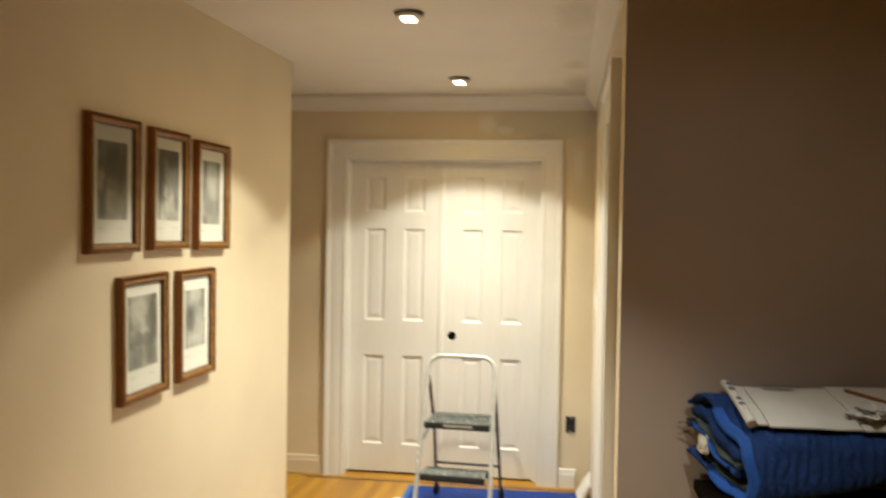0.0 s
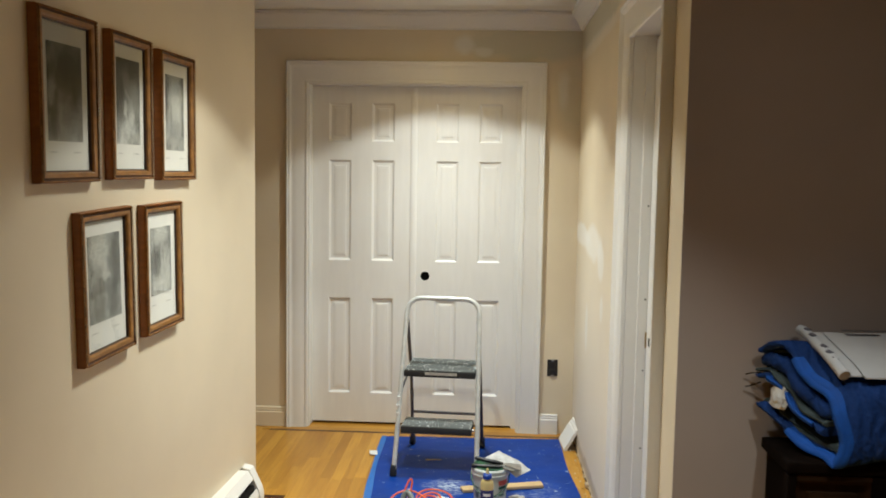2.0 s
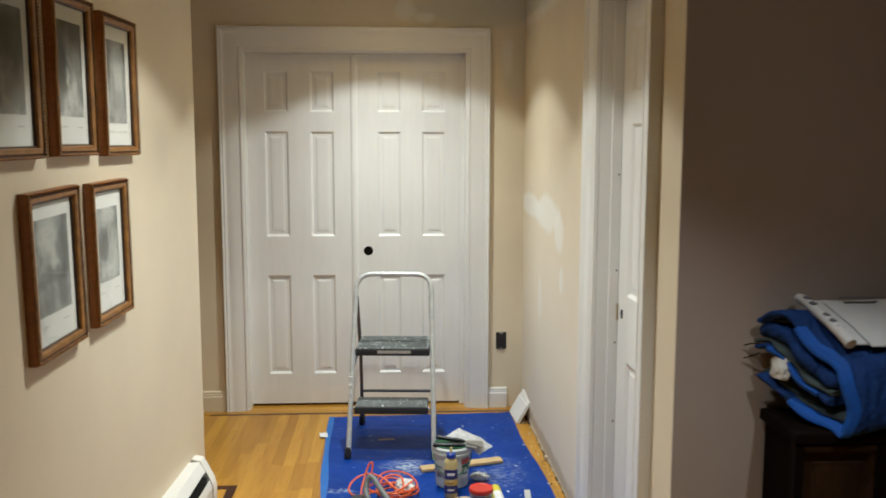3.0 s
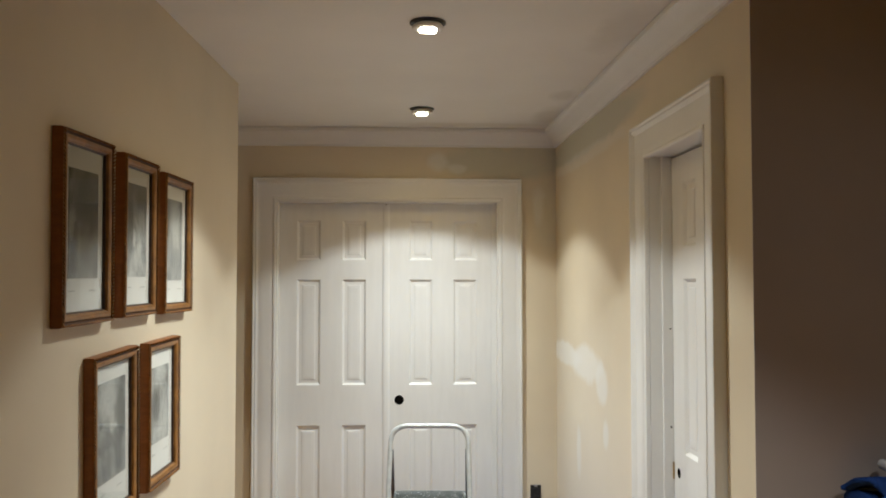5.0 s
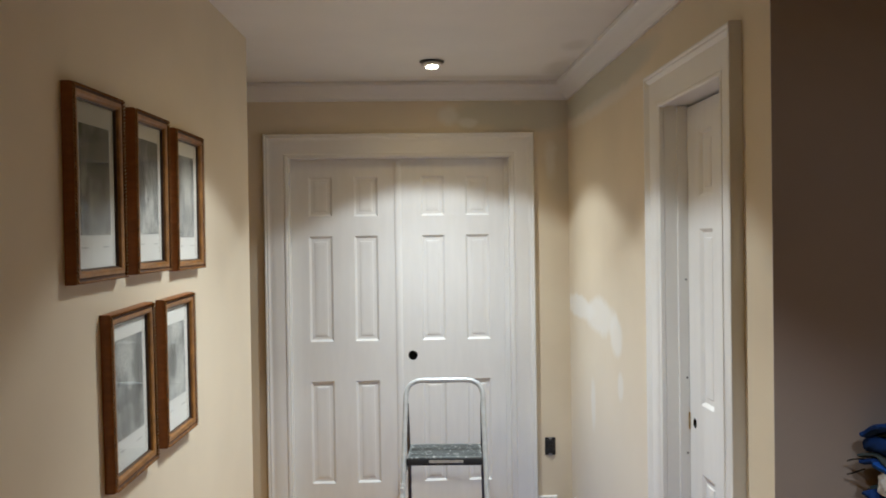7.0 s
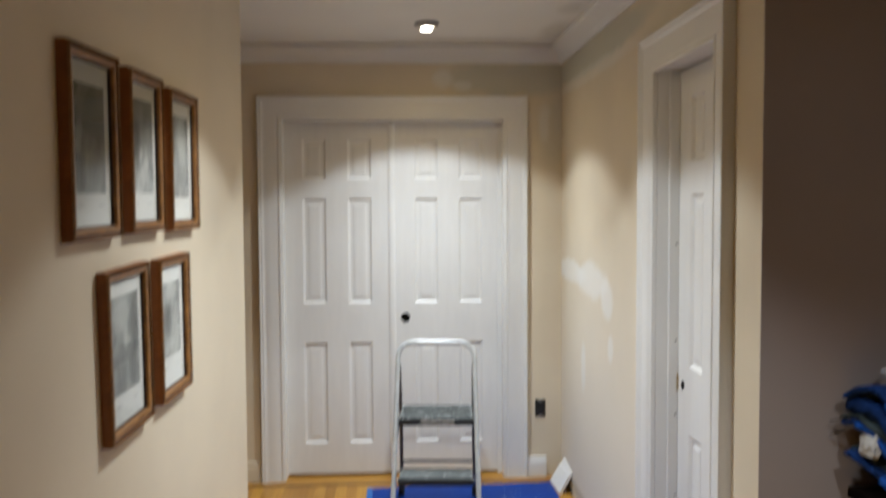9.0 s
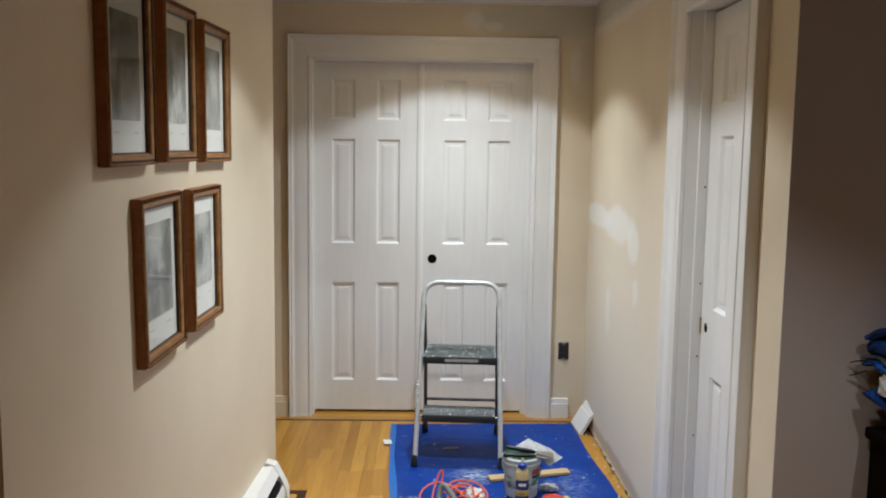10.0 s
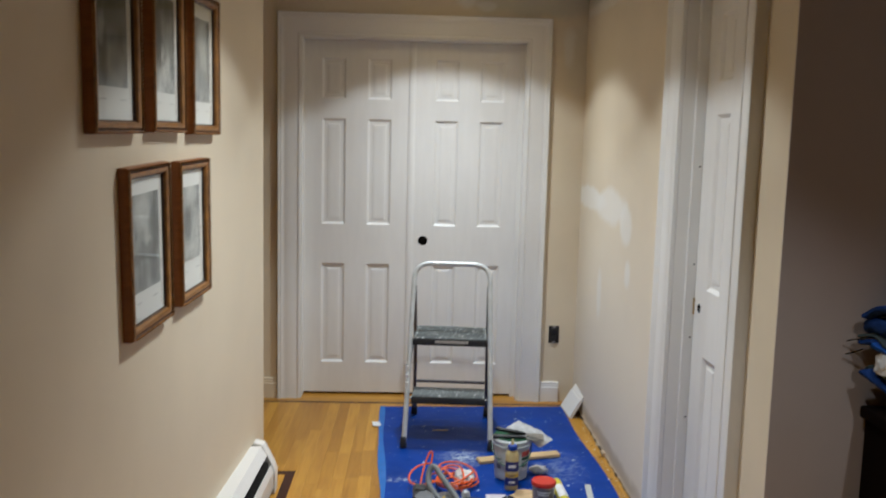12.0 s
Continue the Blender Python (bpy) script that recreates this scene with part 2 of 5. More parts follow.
def sweep(bm, profile, path, closed=False):
    """Sweeps an outline along stations; each station maps (u, d) to a point, so corners can be mitred."""
    rings = [[bm.verts.new(f(u, d)) for u, d in profile] for f in path]
    k = len(profile)
    pairs = list(zip(rings, rings[1:])) + ([(rings[-1], rings[0])] if closed else [])
    for a, b in pairs:
        for i in range(k):
            bm.faces.new((a[i], a[(i + 1) % k], b[(i + 1) % k], b[i]))
    if not closed:
        bm.faces.new(rings[0])
        bm.faces.new(rings[-1])


def structure(name, bm, material, label, category, smooth=False):
    return tagged(part(name, bm, material, smooth=smooth), label, category, kind="structure")


# ---- the shell of hall and room ----
X_R, Y_D, Y_ROOM, LEAN_L = 0.89, 5.90, 3.187, 0.048
PIC = pose(-0.743, 4.05, 0, 0, 0, -math.degrees(math.atan(LEAN_L)))   # on the picture wall: local y along it, x out of it

bm = bmesh.new()
box(bm, (-1.9, Y_D, 0), (-0.70, Y_D + 0.14, CEIL))
box(bm, (0.582, Y_D, 0), (X_R + 0.12, Y_D + 0.14, CEIL))
box(bm, (-0.70, Y_D, 2.055), (0.582, Y_D + 0.14, CEIL))
structure("wall_north", bm, M_WALL_DOOR, "cream painted end wall with grey filler smears above the double door", "wall")

D_Y0, D_Y1, D_X = 3.500, 4.095, 0.972     # the side door's opening and the plane of its face
bm = bmesh.new()
box(bm, (X_R, D_Y1 + 0.02, 0), (X_R + 0.12, Y_D, CEIL))
box(bm, (X_R, Y_ROOM, 0), (X_R + 0.12, D_Y0 - 0.02, CEIL))
box(bm, (X_R, D_Y0 - 0.02, 2.05), (X_R + 0.12, D_Y1 + 0.02, CEIL))
structure("wall_east", bm, M_WALL_RIGHT, "cream hall wall with white filler patches waiting for paint", "wall")

bm = bmesh.new()
box(bm, (-0.12, -1.515, 0), (0, 0.745, CEIL), m=PIC)
structure("wall_west", bm, M_WALL, "plain cream hall wall hung with five framed prints", "wall")

bm = bmesh.new()
box(bm, (X_R, Y_ROOM - 0.003, 0), (3.6, Y_ROOM, CEIL))
box(bm, (X_R + 0.12, Y_ROOM, 0), (3.6, Y_ROOM + 0.12, CEIL))
structure("wall_room", bm, M_WALL_ROOM, "taupe painted room wall in dim light", "wall")

# out of view: assumed walls that shut the room in
bm = bmesh.new()
box(bm, (3.6, -2.6, 0), (3.72, Y_ROOM + 0.12, CEIL))
box(bm, (-3.0, -2.72, 0), (3.72, -2.6, CEIL))
box(bm, (-3.12, -2.72, 0), (-3.0, 4.0, CEIL))
structure("wall_back", bm, M_WALL_ROOM, "unseen taupe walls added to close the room", "wall")
# out of view: assumed end wall that closes the passage and bounces lamp light
bm = bmesh.new()
box(bm, (-2.02, 3.9, 0), (-1.9, Y_D + 0.14, CEIL))
box(bm, (-3.0, 3.9, 0), (-2.02, 4.0, CEIL))
structure("wall_side_hall", bm, M_WALL, "unseen cream wall added to close off the side passage", "wall")

bm = bmesh.new()
box(bm, (-3.12, -2.72, CEIL), (3.72, Y_D + 0.14, CEIL + 0.1))
structure("ceiling", bm, M_CEIL, "off-white ceiling with grey water marks beside the moulding", "ceiling")


# ---- mouldings ----
def casing_profile(w):
    return [(0, 0), (0, 0.012), (0.004, 0.015), (0.012, 0.015), (0.016, 0.011), (0.024, 0.013), (0.030, 0.017), (w * 0.62, 0.019),
            (w * 0.74, 0.020), (w * 0.78, 0.024), (w * 0.84, 0.028), (w * 0.90, 0.026), (w * 0.93, 0.030), (w - 0.003, 0.030), (w, 0.026), (w, 0)]


def casing(name, parent, a0, a1, top, w, put_at, head=1.0):
    """A mitred door casing: put_at(a, z, d) gives the place of a point along the wall, up, and out of it."""
    bm = bmesh.new()
    stations = [lambda u, d: put_at(a0 - u, 0.0, d), lambda u, d: put_at(a0 - u, top + u * head, d),
                lambda u, d: put_at(a1 + u, top + u * head, d), lambda u, d: put_at(a1 + u, 0.0, d)]
    sweep(bm, casing_profile(w), stations)
    return part(name, bm, M_TRIM, parent, smooth=True)


CROWN = [(0, 0), (0.0, 0.012), (0.010, 0.014), (0.014, 0.020), (0.030, 0.026), (0.050, 0.040), (0.066, 0.058), (0.074, 0.064), (0.078, 0.072), (0.095, 0.074), (0.095, 0.0)]
bm = bmesh.new()
Z_CR = 2.3520
sweep(bm, CROWN, [lambda u, d: (-1.9, Y_D - d, Z_CR + u), lambda u, d: (X_R - d, Y_D - d, Z_CR + u), lambda u, d: (X_R - d, Y_ROOM, Z_CR + u)])
structure("crown_moulding", bm, M_TRIM, "white painted crown moulding round the hall ceiling", "moulding", smooth=True)

# baseboard pieces: one short length beside the double door, one left of it
BASE = [(0, 0), (0, 0.016), (0.085, 0.016), (0.090, 0.012), (0.098, 0.013), (0.106, 0.010), (0.112, 0.012), (0.118, 0.006), (0.118, 0)]
for i, (x0, x1) in enumerate(((0.694, 0.803), (-1.9, -0.822))):
    bm = bmesh.new()
    sweep(bm, BASE, [lambda u, d: (x0, Y_D - d, u), lambda u, d: (x1, Y_D - d, u)])
    structure("baseboard", bm, M_WALL if i else M_TRIM, "short piece of white baseboard beside the door casing" if i == 0 else "cream painted baseboard along the passage wall", "baseboard")

# a cut-off of baseboard, loose, leaning in the corner
bm = bmesh.new()
sweep(bm, BASE, [lambda u, d: (0.016 - d, 0.0, u * 1.3), lambda u, d: (0.016 - d, -0.22, u * 1.3)])
off_cut = part("baseboard_offcut", bm, M_TRIM, at=pose(0.806, 5.795, 0.006, 0, 0, 3) @ pose(0, 0, 0, 0, 30, 0))
tagged(off_cut, "white baseboard offcut leaning against the cream wall", "offcut")


# ---- panelled doors ----
def raised_panel(bm, x0, x1, z0, z1, face):
    """Sloped sticking down from the face, a flat margin, and a raised field; front towards -y."""
    loops = []
    for inset, depth in ((0, 0), (0.004, 0.003), (0.012, 0.011), (0.015, 0.0112), (0.030, 0.0108), (0.033, 0.0080), (0.048, 0.0066)):
        loops.append([bm.verts.new(c) for c in ((x0 + inset, face + depth, z0 + inset), (x1 - inset, face + depth, z0 + inset), (x1 - inset, face + depth, z1 - inset), (x0 + inset, face + depth, z1 - inset))])
    for a, b in zip(loops, loops[1:]):
        for i in range(4):
            bm.faces.new((a[i], a[(i + 1) % 4], b[(i + 1) % 4], b[i]))
    bm.faces.new(loops[-1])


def bored_block(bm, x0, x1, z0, z1, depth, cx, cz, r):
    """A piece of the lock stile with a hole bored through it."""
    n = 24
    rim, hole, far = [], [], []
    for i in range(n):
        a = 2 * math.pi * i / n
        c, s = math.cos(a), math.sin(a)
        k = 1 / max(abs(c), abs(s))
        u, v = c * k, s * k
        rim.append(bm.verts.new((cx + (u * (x1 - cx) if u > 0 else -u * (x0 - cx)), 0, cz + (v * (z1 - cz) if v > 0 else -v * (z0 - cz)))))
        hole.append(bm.verts.new((cx + r * c, 0, cz + r * s)))
        far.append(bm.verts.new((cx + r * c, depth, cz + r * s)))
    for i in range(n):
        j = (i + 1) % n
        bm.faces.new((rim[i], rim[j], hole[j], hole[i]))
        bm.faces.new((hole[i], hole[j], far[j], far[i])).material_index = 1
    bm.faces.new(far).material_index = 1


def door_leaf(parent, width, height, knob_side, m, cols, rows, knob_z, backset=0.07, bore=0.027):
    """A six-panel leaf: local x across, z up, face at y = 0 towards -y."""
    t = 0.035
    bm = bmesh.new()
    xs = [0, cols[0][0], cols[0][1], cols[1][0], cols[1][1], width]
    zs = [0] + [z for r in rows for z in r] + [height]
    kx = None if knob_side is None else (backset if knob_side == "near" else width - backset)
    hole_z = (knob_z - 0.045, knob_z + 0.045)
    for i in (0, 2, 4):
        x0, x1 = xs[i], xs[i + 1]
        if kx is not None and x0 < kx < x1:
            for a, b in ((0, hole_z[0]), (hole_z[1], height)):
                box(bm, (x0, 0, a), (x1, t, b))
            bored_block(bm, x0, x1, hole_z[0], hole_z[1], t * 0.8, kx, knob_z, bore)
            box(bm, (x0, t * 0.85, hole_z[0]), (x1, t, hole_z[1]))
        else:
            box(bm, (x0, 0, 0), (x1, t, height))
    for x0, x1 in (cols[0], cols[1]):
        for k in range(0, len(zs), 2):
            box(bm, (x0, 0, zs[k]), (x1, t, zs[k + 1]))
    leaf = part("door_leaf", bm, (M_DOOR, M_HOLE), parent, at=m)
    for x0, x1 in cols:
        for z0, z1 in rows:
            bm = bmesh.new()
            raised_panel(bm, x0, x1, z0, z1, 0.0)
            part("panel", bm, M_DOOR, leaf)
    return leaf


ROWS_Z = [(0.178, 0.762), (0.988, 1.588), (1.698, 1.925)]
door_1 = thing("door_1", "closed white six-panel double door with bare knob bore", "double door", kind="structure")
COLS = [(0.108, 0.242), (0.365, 0.500)]
door_leaf(door_1, 0.611, 2.0225, None, pose(-0.690, 5.985, 0.014), COLS, ROWS_Z, 0.9)
door_leaf(door_1, 0.606, 2.0225, "near", pose(-0.072, 5.985, 0.014), [(0.128, 0.262), (0.382, 0.518)], ROWS_Z, 0.902, 0.072)
bm = bmesh.new()
sweep(bm, [(-0.021, 0), (-0.021, 0.004), (-0.016, 0.008), (-0.006, 0.010), (0.004, 0.010), (0.014, 0.008), (0.019, 0.004), (0.019, 0)],
      [lambda u, d: (-0.074 + u, 5.985 - d, 0.02), lambda u, d: (-0.074 + u, 5.985 - d, 2.03)])
part("astragal", bm, M_DOOR, door_1, smooth=True)
casing("casing", door_1, -0.690, 0.566, 2.045, 0.126, lambda a, z, d: (a, Y_D - d, z))
for lo, hi in (((-0.70, Y_D + 0.001, 0), (-0.682, Y_D + 0.138, 2.055)), ((0.556, Y_D + 0.001, 0), (0.582, Y_D + 0.138, 2.055)), ((-0.682, Y_D + 0.001, 2.038), (0.556, Y_D + 0.138, 2.055))):
    bm = bmesh.new()
    box(bm, lo, hi, bevel=0.0015)
    part("jamb", bm, M_TRIM, door_1)
for lo, hi in (((0.530, 5.972, 0), (0.5565, 5.9845, 2.036)),):
    bm = bmesh.new()
    box(bm, lo, hi, bevel=0.002)
    part("door_stop", bm, M_TRIM, door_1)
bm = bmesh.new()
box(bm, (-0.9, 6.10, -0.1), (0.8, 6.2, 2.2))
structure("backdrop", bm, M_GAP_SHADE_CHIPS, "darkness behind the closed double door", "backdrop")

door_2 = thing("door_2", "closed narrow white six-panel side door with bare bore", "door", kind="structure")
W2 = D_Y1 - D_Y0 - 0.004
side = Matrix(((0, 1, 0, D_X), (-1, 0, 0, D_Y1 - 0.002), (0, 0, 1, 0.012), (0, 0, 0, 1)))
door_leaf(door_2, W2, 2.02, "near", side, [(0.124, 0.252), (0.362, 0.488)], [(0.178, 0.742), (0.980, 1.588), (1.698, 1.925)], 0.904, 0.060, 0.0175)
casing("casing", door_2, D_Y0, D_Y1, 2.036, 0.128, lambda a, z, d: (X_R - d * 1.2, a, z))
for lo, hi in (((X_R + 0.001, D_Y1, 0), (X_R + 0.119, D_Y1 + 0.02, 2.05)), ((X_R + 0.001, D_Y0 - 0.02, 0), (X_R + 0.119, D_Y0, 2.05)), ((X_R + 0.001, D_Y0, 2.042), (X_R + 0.119, D_Y1, 2.0495)),
               ((X_R + 0.045, D_Y1 - 0.012, 0), (D_X - 0.0006, D_Y1, 2.041)), ((X_R + 0.045, D_Y0, 0), (D_X - 0.0006, D_Y0 + 0.012, 2.041))):
    bm = bmesh.new()
    box(bm, lo, hi, bevel=0.0015)
    part("jamb", bm, M_TRIM, door_2)
M_BRASS = plain("dull_brass", (0.42, 0.29, 0.12), 0.38, 1.0, vary=0.25, scale=40)
bm = bmesh.new()
box(bm, (D_X - 0.006, D_Y1 - 0.016, 0.886), (D_X - 0.001, D_Y1 - 0.0125, 0.946))
part("strike_plate", bm, M_BRASS, door_2, "small dull brass strike plate")
for z in (0.50, 0.800, 1.07, 1.42):
    bm = bmesh.new()
    lathe(bm, [(0.0001, -0.001), (0.0034, -0.001), (0.0034, 0.0005)], 10, Matrix.Translation((D_X - 0.010, D_Y1 - 0.0128, z)) @ pose(0, 0, 0, 90))
    part("screw_hole", bm, M_HOLE, door_2)
bm = bmesh.new()
box(bm, (1.05, 3.4, 0), (1.1, 4.35, 2.2))
structure("backdrop", bm, M_GAP_SHADE_CHIPS, "darkness behind the closed side door", "backdrop")


# ---- more materials ----
def oak(name, base, dark, light):
    """Varnished oak strip: grain along local y, each board with its own tone."""
    m, nt, b = nodes_of(name)
    at = coords(nt)
    rnd = nt.nodes.new("ShaderNodeObjectInfo").outputs["Random"]
    sh = nt.nodes.new("ShaderNodeVectorMath")
    sh.operation = "ADD"
    comb = nt.nodes.new("ShaderNodeCombineXYZ")
    nt.links.new(math_node(nt, "MULTIPLY", rnd, 37.0), comb.inputs[0])
    nt.links.new(math_node(nt, "MULTIPLY", rnd, 91.0), comb.inputs[1])
    nt.links.new(at, sh.inputs[0])
    nt.links.new(comb.outputs[0], sh.inputs[1])
    at = sh.outputs[0]
    grain = noise_of(nt, at, 75, 5, (1, 0.05, 1))
    ring = noise_of(nt, at, 20, 4, (1, 0.14, 1))
    c = mix(nt, ramp(nt, grain, 0.3, 0.7), dark, base)
    c = mix(nt, math_node(nt, "MULTIPLY", ramp(nt, ring, 0.4, 0.62), 0.55), c, light)
    tone = mix(nt, rnd, (0.78, 0.70, 0.60), (1.12, 1.10, 1.05))
    mu = nt.nodes.new("ShaderNodeMix")
    mu.data_type, mu.blend_type = "RGBA", "MULTIPLY"
    mu.inputs[0].default_value = 1.0
    nt.links.new(c, mu.inputs[6])
    nt.links.new(tone, mu.inputs[7])
    nt.links.new(mu.outputs[2], b.inputs["Base Color"])
    nt.links.new(math_node(nt, "ADD", 0.26, math_node(nt, "MULTIPLY", ring, 0.14)), b.inputs["Roughness"])
    b.inputs["Specular IOR Level"].default_value = 0.3
    bump(nt, b, grain, 0.2, 0.0006)
    return m


M_OAK = oak("varnished_oak", (0.48, 0.252, 0.034), (0.37, 0.178, 0.021), (0.54, 0.305, 0.052))
M_INLAY = oak("dark_inlay_wood", (0.046, 0.011, 0.006), (0.026, 0.007, 0.004), (0.055, 0.016, 0.009))
M_SUB = plain("floor_gap", (0.10, 0.05, 0.02), 0.8)
M_FRAME = plain("antique_gilt_wood", (0.275, 0.122, 0.024), 0.42, vary=0.4, scale=30, grain=200, relief=0.001)
M_BEAD = plain("dulled_gilt_beads", (0.25, 0.112, 0.023), 0.6, vary=0.45, scale=60, grain=260, gloss=0.25)
M_GROOVE = plain("dark_frame_groove", (0.095, 0.036, 0.010), 0.55, vary=0.3, gloss=0.3)
M_FRAME_SIDE = plain("reddish_frame_side", (0.26, 0.090, 0.016), 0.42, vary=0.25, scale=14, stretch=(1, 1, 4))
M_FRAME_DARK = plain("dark_frame_liner", (0.045, 0.022, 0.012), 0.4, vary=0.3)
M_MAT = plain("paper_mount", (0.74, 0.72, 0.66), 0.8, vary=0.03, grain=300, relief=0)


def glass_pane():
    m = bpy.data.materials.new("picture_glass")
    m.use_nodes = True
    nt = m.node_tree
    nt.nodes.remove(nt.nodes["Principled BSDF"])
    fr = add(nt, "ShaderNodeFresnel", IOR=1.5)
    tr = nt.nodes.new("ShaderNodeBsdfTransparent")
    gl = add(nt, "ShaderNodeBsdfGlossy", Roughness=0.03)
    mx = nt.nodes.new("ShaderNodeMixShader")
    nt.links.new(fr.outputs[0], mx.inputs[0])
    nt.links.new(tr.outputs[0], mx.inputs[1])
    nt.links.new(gl.outputs[0], mx.inputs[2])
    nt.links.new(mx.outputs[0], nt.nodes["Material Output"].inputs[0])
    return m


M_GLASS = glass_pane()
M_CAPTION = plain("pencil_grey", (0.58, 0.56, 0.51), 0.8, vary=0.5, scale=160, relief=0)


INK, MID, PALE = (0.060, 0.060, 0.048), (0.26, 0.26, 0.23), (0.55, 0.545, 0.49)
SCENES = {   # masses of each landscape: across, up, half width, half height, tone, strength
    # the MID patch at this one's foot is partly a painted glass reflection
    1: ((0.02, 0.055, 0.085, 0.08, INK, 0.8), (-0.06, -0.07, 0.022, 0.07, INK, 0.75), (0.03, -0.085, 0.065, 0.045, MID, 0.75), (-0.07, 0.0, 0.018, 0.035, PALE, 0.5)),
    2: ((-0.055, 0.03, 0.028, 0.10, INK, 0.75), (0.03, 0.10, 0.05, 0.03, INK, 0.6), (-0.02, -0.03, 0.010, 0.024, PALE, 0.9), (0.022, -0.05, 0.013, 0.028, PALE, 0.9),
        (-0.012, -0.085, 0.009, 0.034, PALE, 0.8), (0.045, 0.01, 0.025, 0.06, MID, 0.6)),
    3: ((0.0, 0.03, 0.055, 0.10, PALE, 0.65), (0.0, -0.06, 0.045, 0.04, MID, 0.7), (0.01, 0.08, 0.04, 0.02, MID, 0.5), (-0.03, -0.01, 0.008, 0.06, INK, 0.4)),
    4: ((-0.04, 0.08, 0.06, 0.045, PALE, 0.8), (0.065, 0.05, 0.035, 0.08, INK, 0.65), (0.0, -0.03, 0.10, 0.025, INK, 0.55), (0.005, 0.005, 0.022, 0.014, PALE, 0.8),
        (-0.03, -0.09, 0.05, 0.035, MID, 0.6), (0.05, -0.08, 0.035, 0.045, INK, 0.5)),
    5: ((0.0, 0.095, 0.065, 0.035, PALE, 0.75), (-0.03, 0.0, 0.045, 0.06, INK, 0.6), (0.005, 0.0, 0.007, 0.055, PALE, 0.5), (0.045, -0.075, 0.026, 0.045, PALE, 0.65)),
}


def engraving(seed, dark_low):
    """An old grey print: a soft landscape of dark foliage, pale sky and hatching."""
    m, nt, b = nodes_of("engraving")
    at = coords(nt)
    mv = nt.nodes.new("ShaderNodeVectorMath")
    mv.operation = "ADD"
    nt.links.new(at, mv.inputs[0])
    mv.inputs[1].default_value = (seed * 3.1, seed * 7.7, seed * 1.3)
    at2 = mv.outputs[0]
    sep = nt.nodes.new("ShaderNodeSeparateXYZ")
    nt.links.new(at, sep.inputs[0])
    blobs = noise_of(nt, at2, 11, 6, rough=0.65)
    trunks = noise_of(nt, at2, 26, 3, (1, 1.6, 0.3))
    hatch = noise_of(nt, at2, 220, 2, (1, 0.3, 1))
    low = ramp(nt, sep.outputs[2], -0.13, 0.10)
    sides = math_node(nt, "MULTIPLY", ramp(nt, math_node(nt, "ABSOLUTE", sep.outputs[1]), 0.02, 0.10), 0.16)
    figures = noise_of(nt, at2, 30, 5, (1, 1, 0.8), rough=0.7)
    tone = math_node(nt, "ADD", math_node(nt, "MULTIPLY", blobs, 1.25), math_node(nt, "MULTIPLY", trunks, 0.14))
    tone = math_node(nt, "ADD", tone, math_node(nt, "MULTIPLY", math_node(nt, "ADD", figures, -0.5), 0.55))
    tone = math_node(nt, "ADD", tone, math_node(nt, "SUBTRACT", 0.06, sides))
    tone = math_node(nt, "ADD", tone, math_node(nt, "MULTIPLY", low, -0.14 if dark_low else -0.30))
    tone = math_node(nt, "ADD", tone, math_node(nt, "MULTIPLY", hatch, 0.22))
    c = mix(nt, ramp(nt, tone, 0.46, 1.02), (0.085, 0.084, 0.070), (0.58, 0.575, 0.52))
    for y, z, ry, rz, tone_c, strength in SCENES[seed]:
        f = math_node(nt, "MULTIPLY", blotch(nt, at, (0, y, z), (1.0, ry, rz), 0.45, 0.04, 34.0), strength)
        c = mix(nt, f, c, mix(nt, ramp(nt, hatch, 0.3, 0.7), tuple(v * 0.8 for v in tone_c), tuple(v * 1.15 for v in tone_c)))
    nt.links.new(c, b.inputs["Base Color"])
    b.inputs["Roughness"].default_value = 0.75
    return m


# ---- floor ----
bm = bmesh.new()
box(bm, (-3.12, -2.72, -0.10), (3.72, Y_D + 0.25, -0.004))
floor = structure("floor", bm, M_OAK, "honey-coloured varnished oak strip floor with dark inlay lines", "floor")


# ---- ceiling downlights ----
M_EMIT = bpy.data.materials.new("lamp_glow")
M_EMIT.use_nodes = True
nb = M_EMIT.node_tree.nodes["Principled BSDF"]
nb.inputs["Emission Color"].default_value, nb.inputs["Emission Strength"].default_value = (1.0, 0.86, 0.62, 1), 14.0
M_LAMPTRIM = plain("white_lamp_trim", (0.75, 0.72, 0.66), 0.4, vary=0.04)
M_BLACK = plain("black_plastic", (0.016, 0.016, 0.017), 0.42, vary=0.3, scale=30)


def downlight(x, y, tilt):
    """A surface-hung gimbal lamp below a dark recess."""
    lamp = thing("ceiling_downlight", "small white gimbal downlight hanging below its dark recess, lit", "downlight", pose(x, y, CEIL), "hall downlights")
    # solid black ring stands in for the shaded gap above the trim
    bm = bmesh.new()
    lathe(bm, [(0.050, 0.0), (0.060, -0.001), (0.061, -0.005), (0.056, -0.008), (0.048, -0.008), (0.044, -0.003)], 32)
    part("recess_ring", bm, M_BLACK, lamp, "black recess ring", smooth=True)
    bm = bmesh.new()
    lathe(bm, [(0.018, -0.006), (0.040, -0.007), (0.050, -0.011), (0.052, -0.016), (0.050, -0.021), (0.040, -0.024), (0.031, -0.023), (0.030, -0.019), (0.0001, -0.018)], 32, pose(0, 0, -0.004, tilt, 0, 0))
    part("housing", bm, M_LAMPTRIM, lamp, smooth=True)
    bm = bmesh.new()
    box(bm, (-0.028, -0.021, -0.029), (0.028, 0.021, -0.019), bevel=0.005, m=pose(0, 0, -0.004, tilt, 0, 0), seg=3)
    part("bulb", bm, M_EMIT, lamp, "glowing warm lamp face")
    return lamp


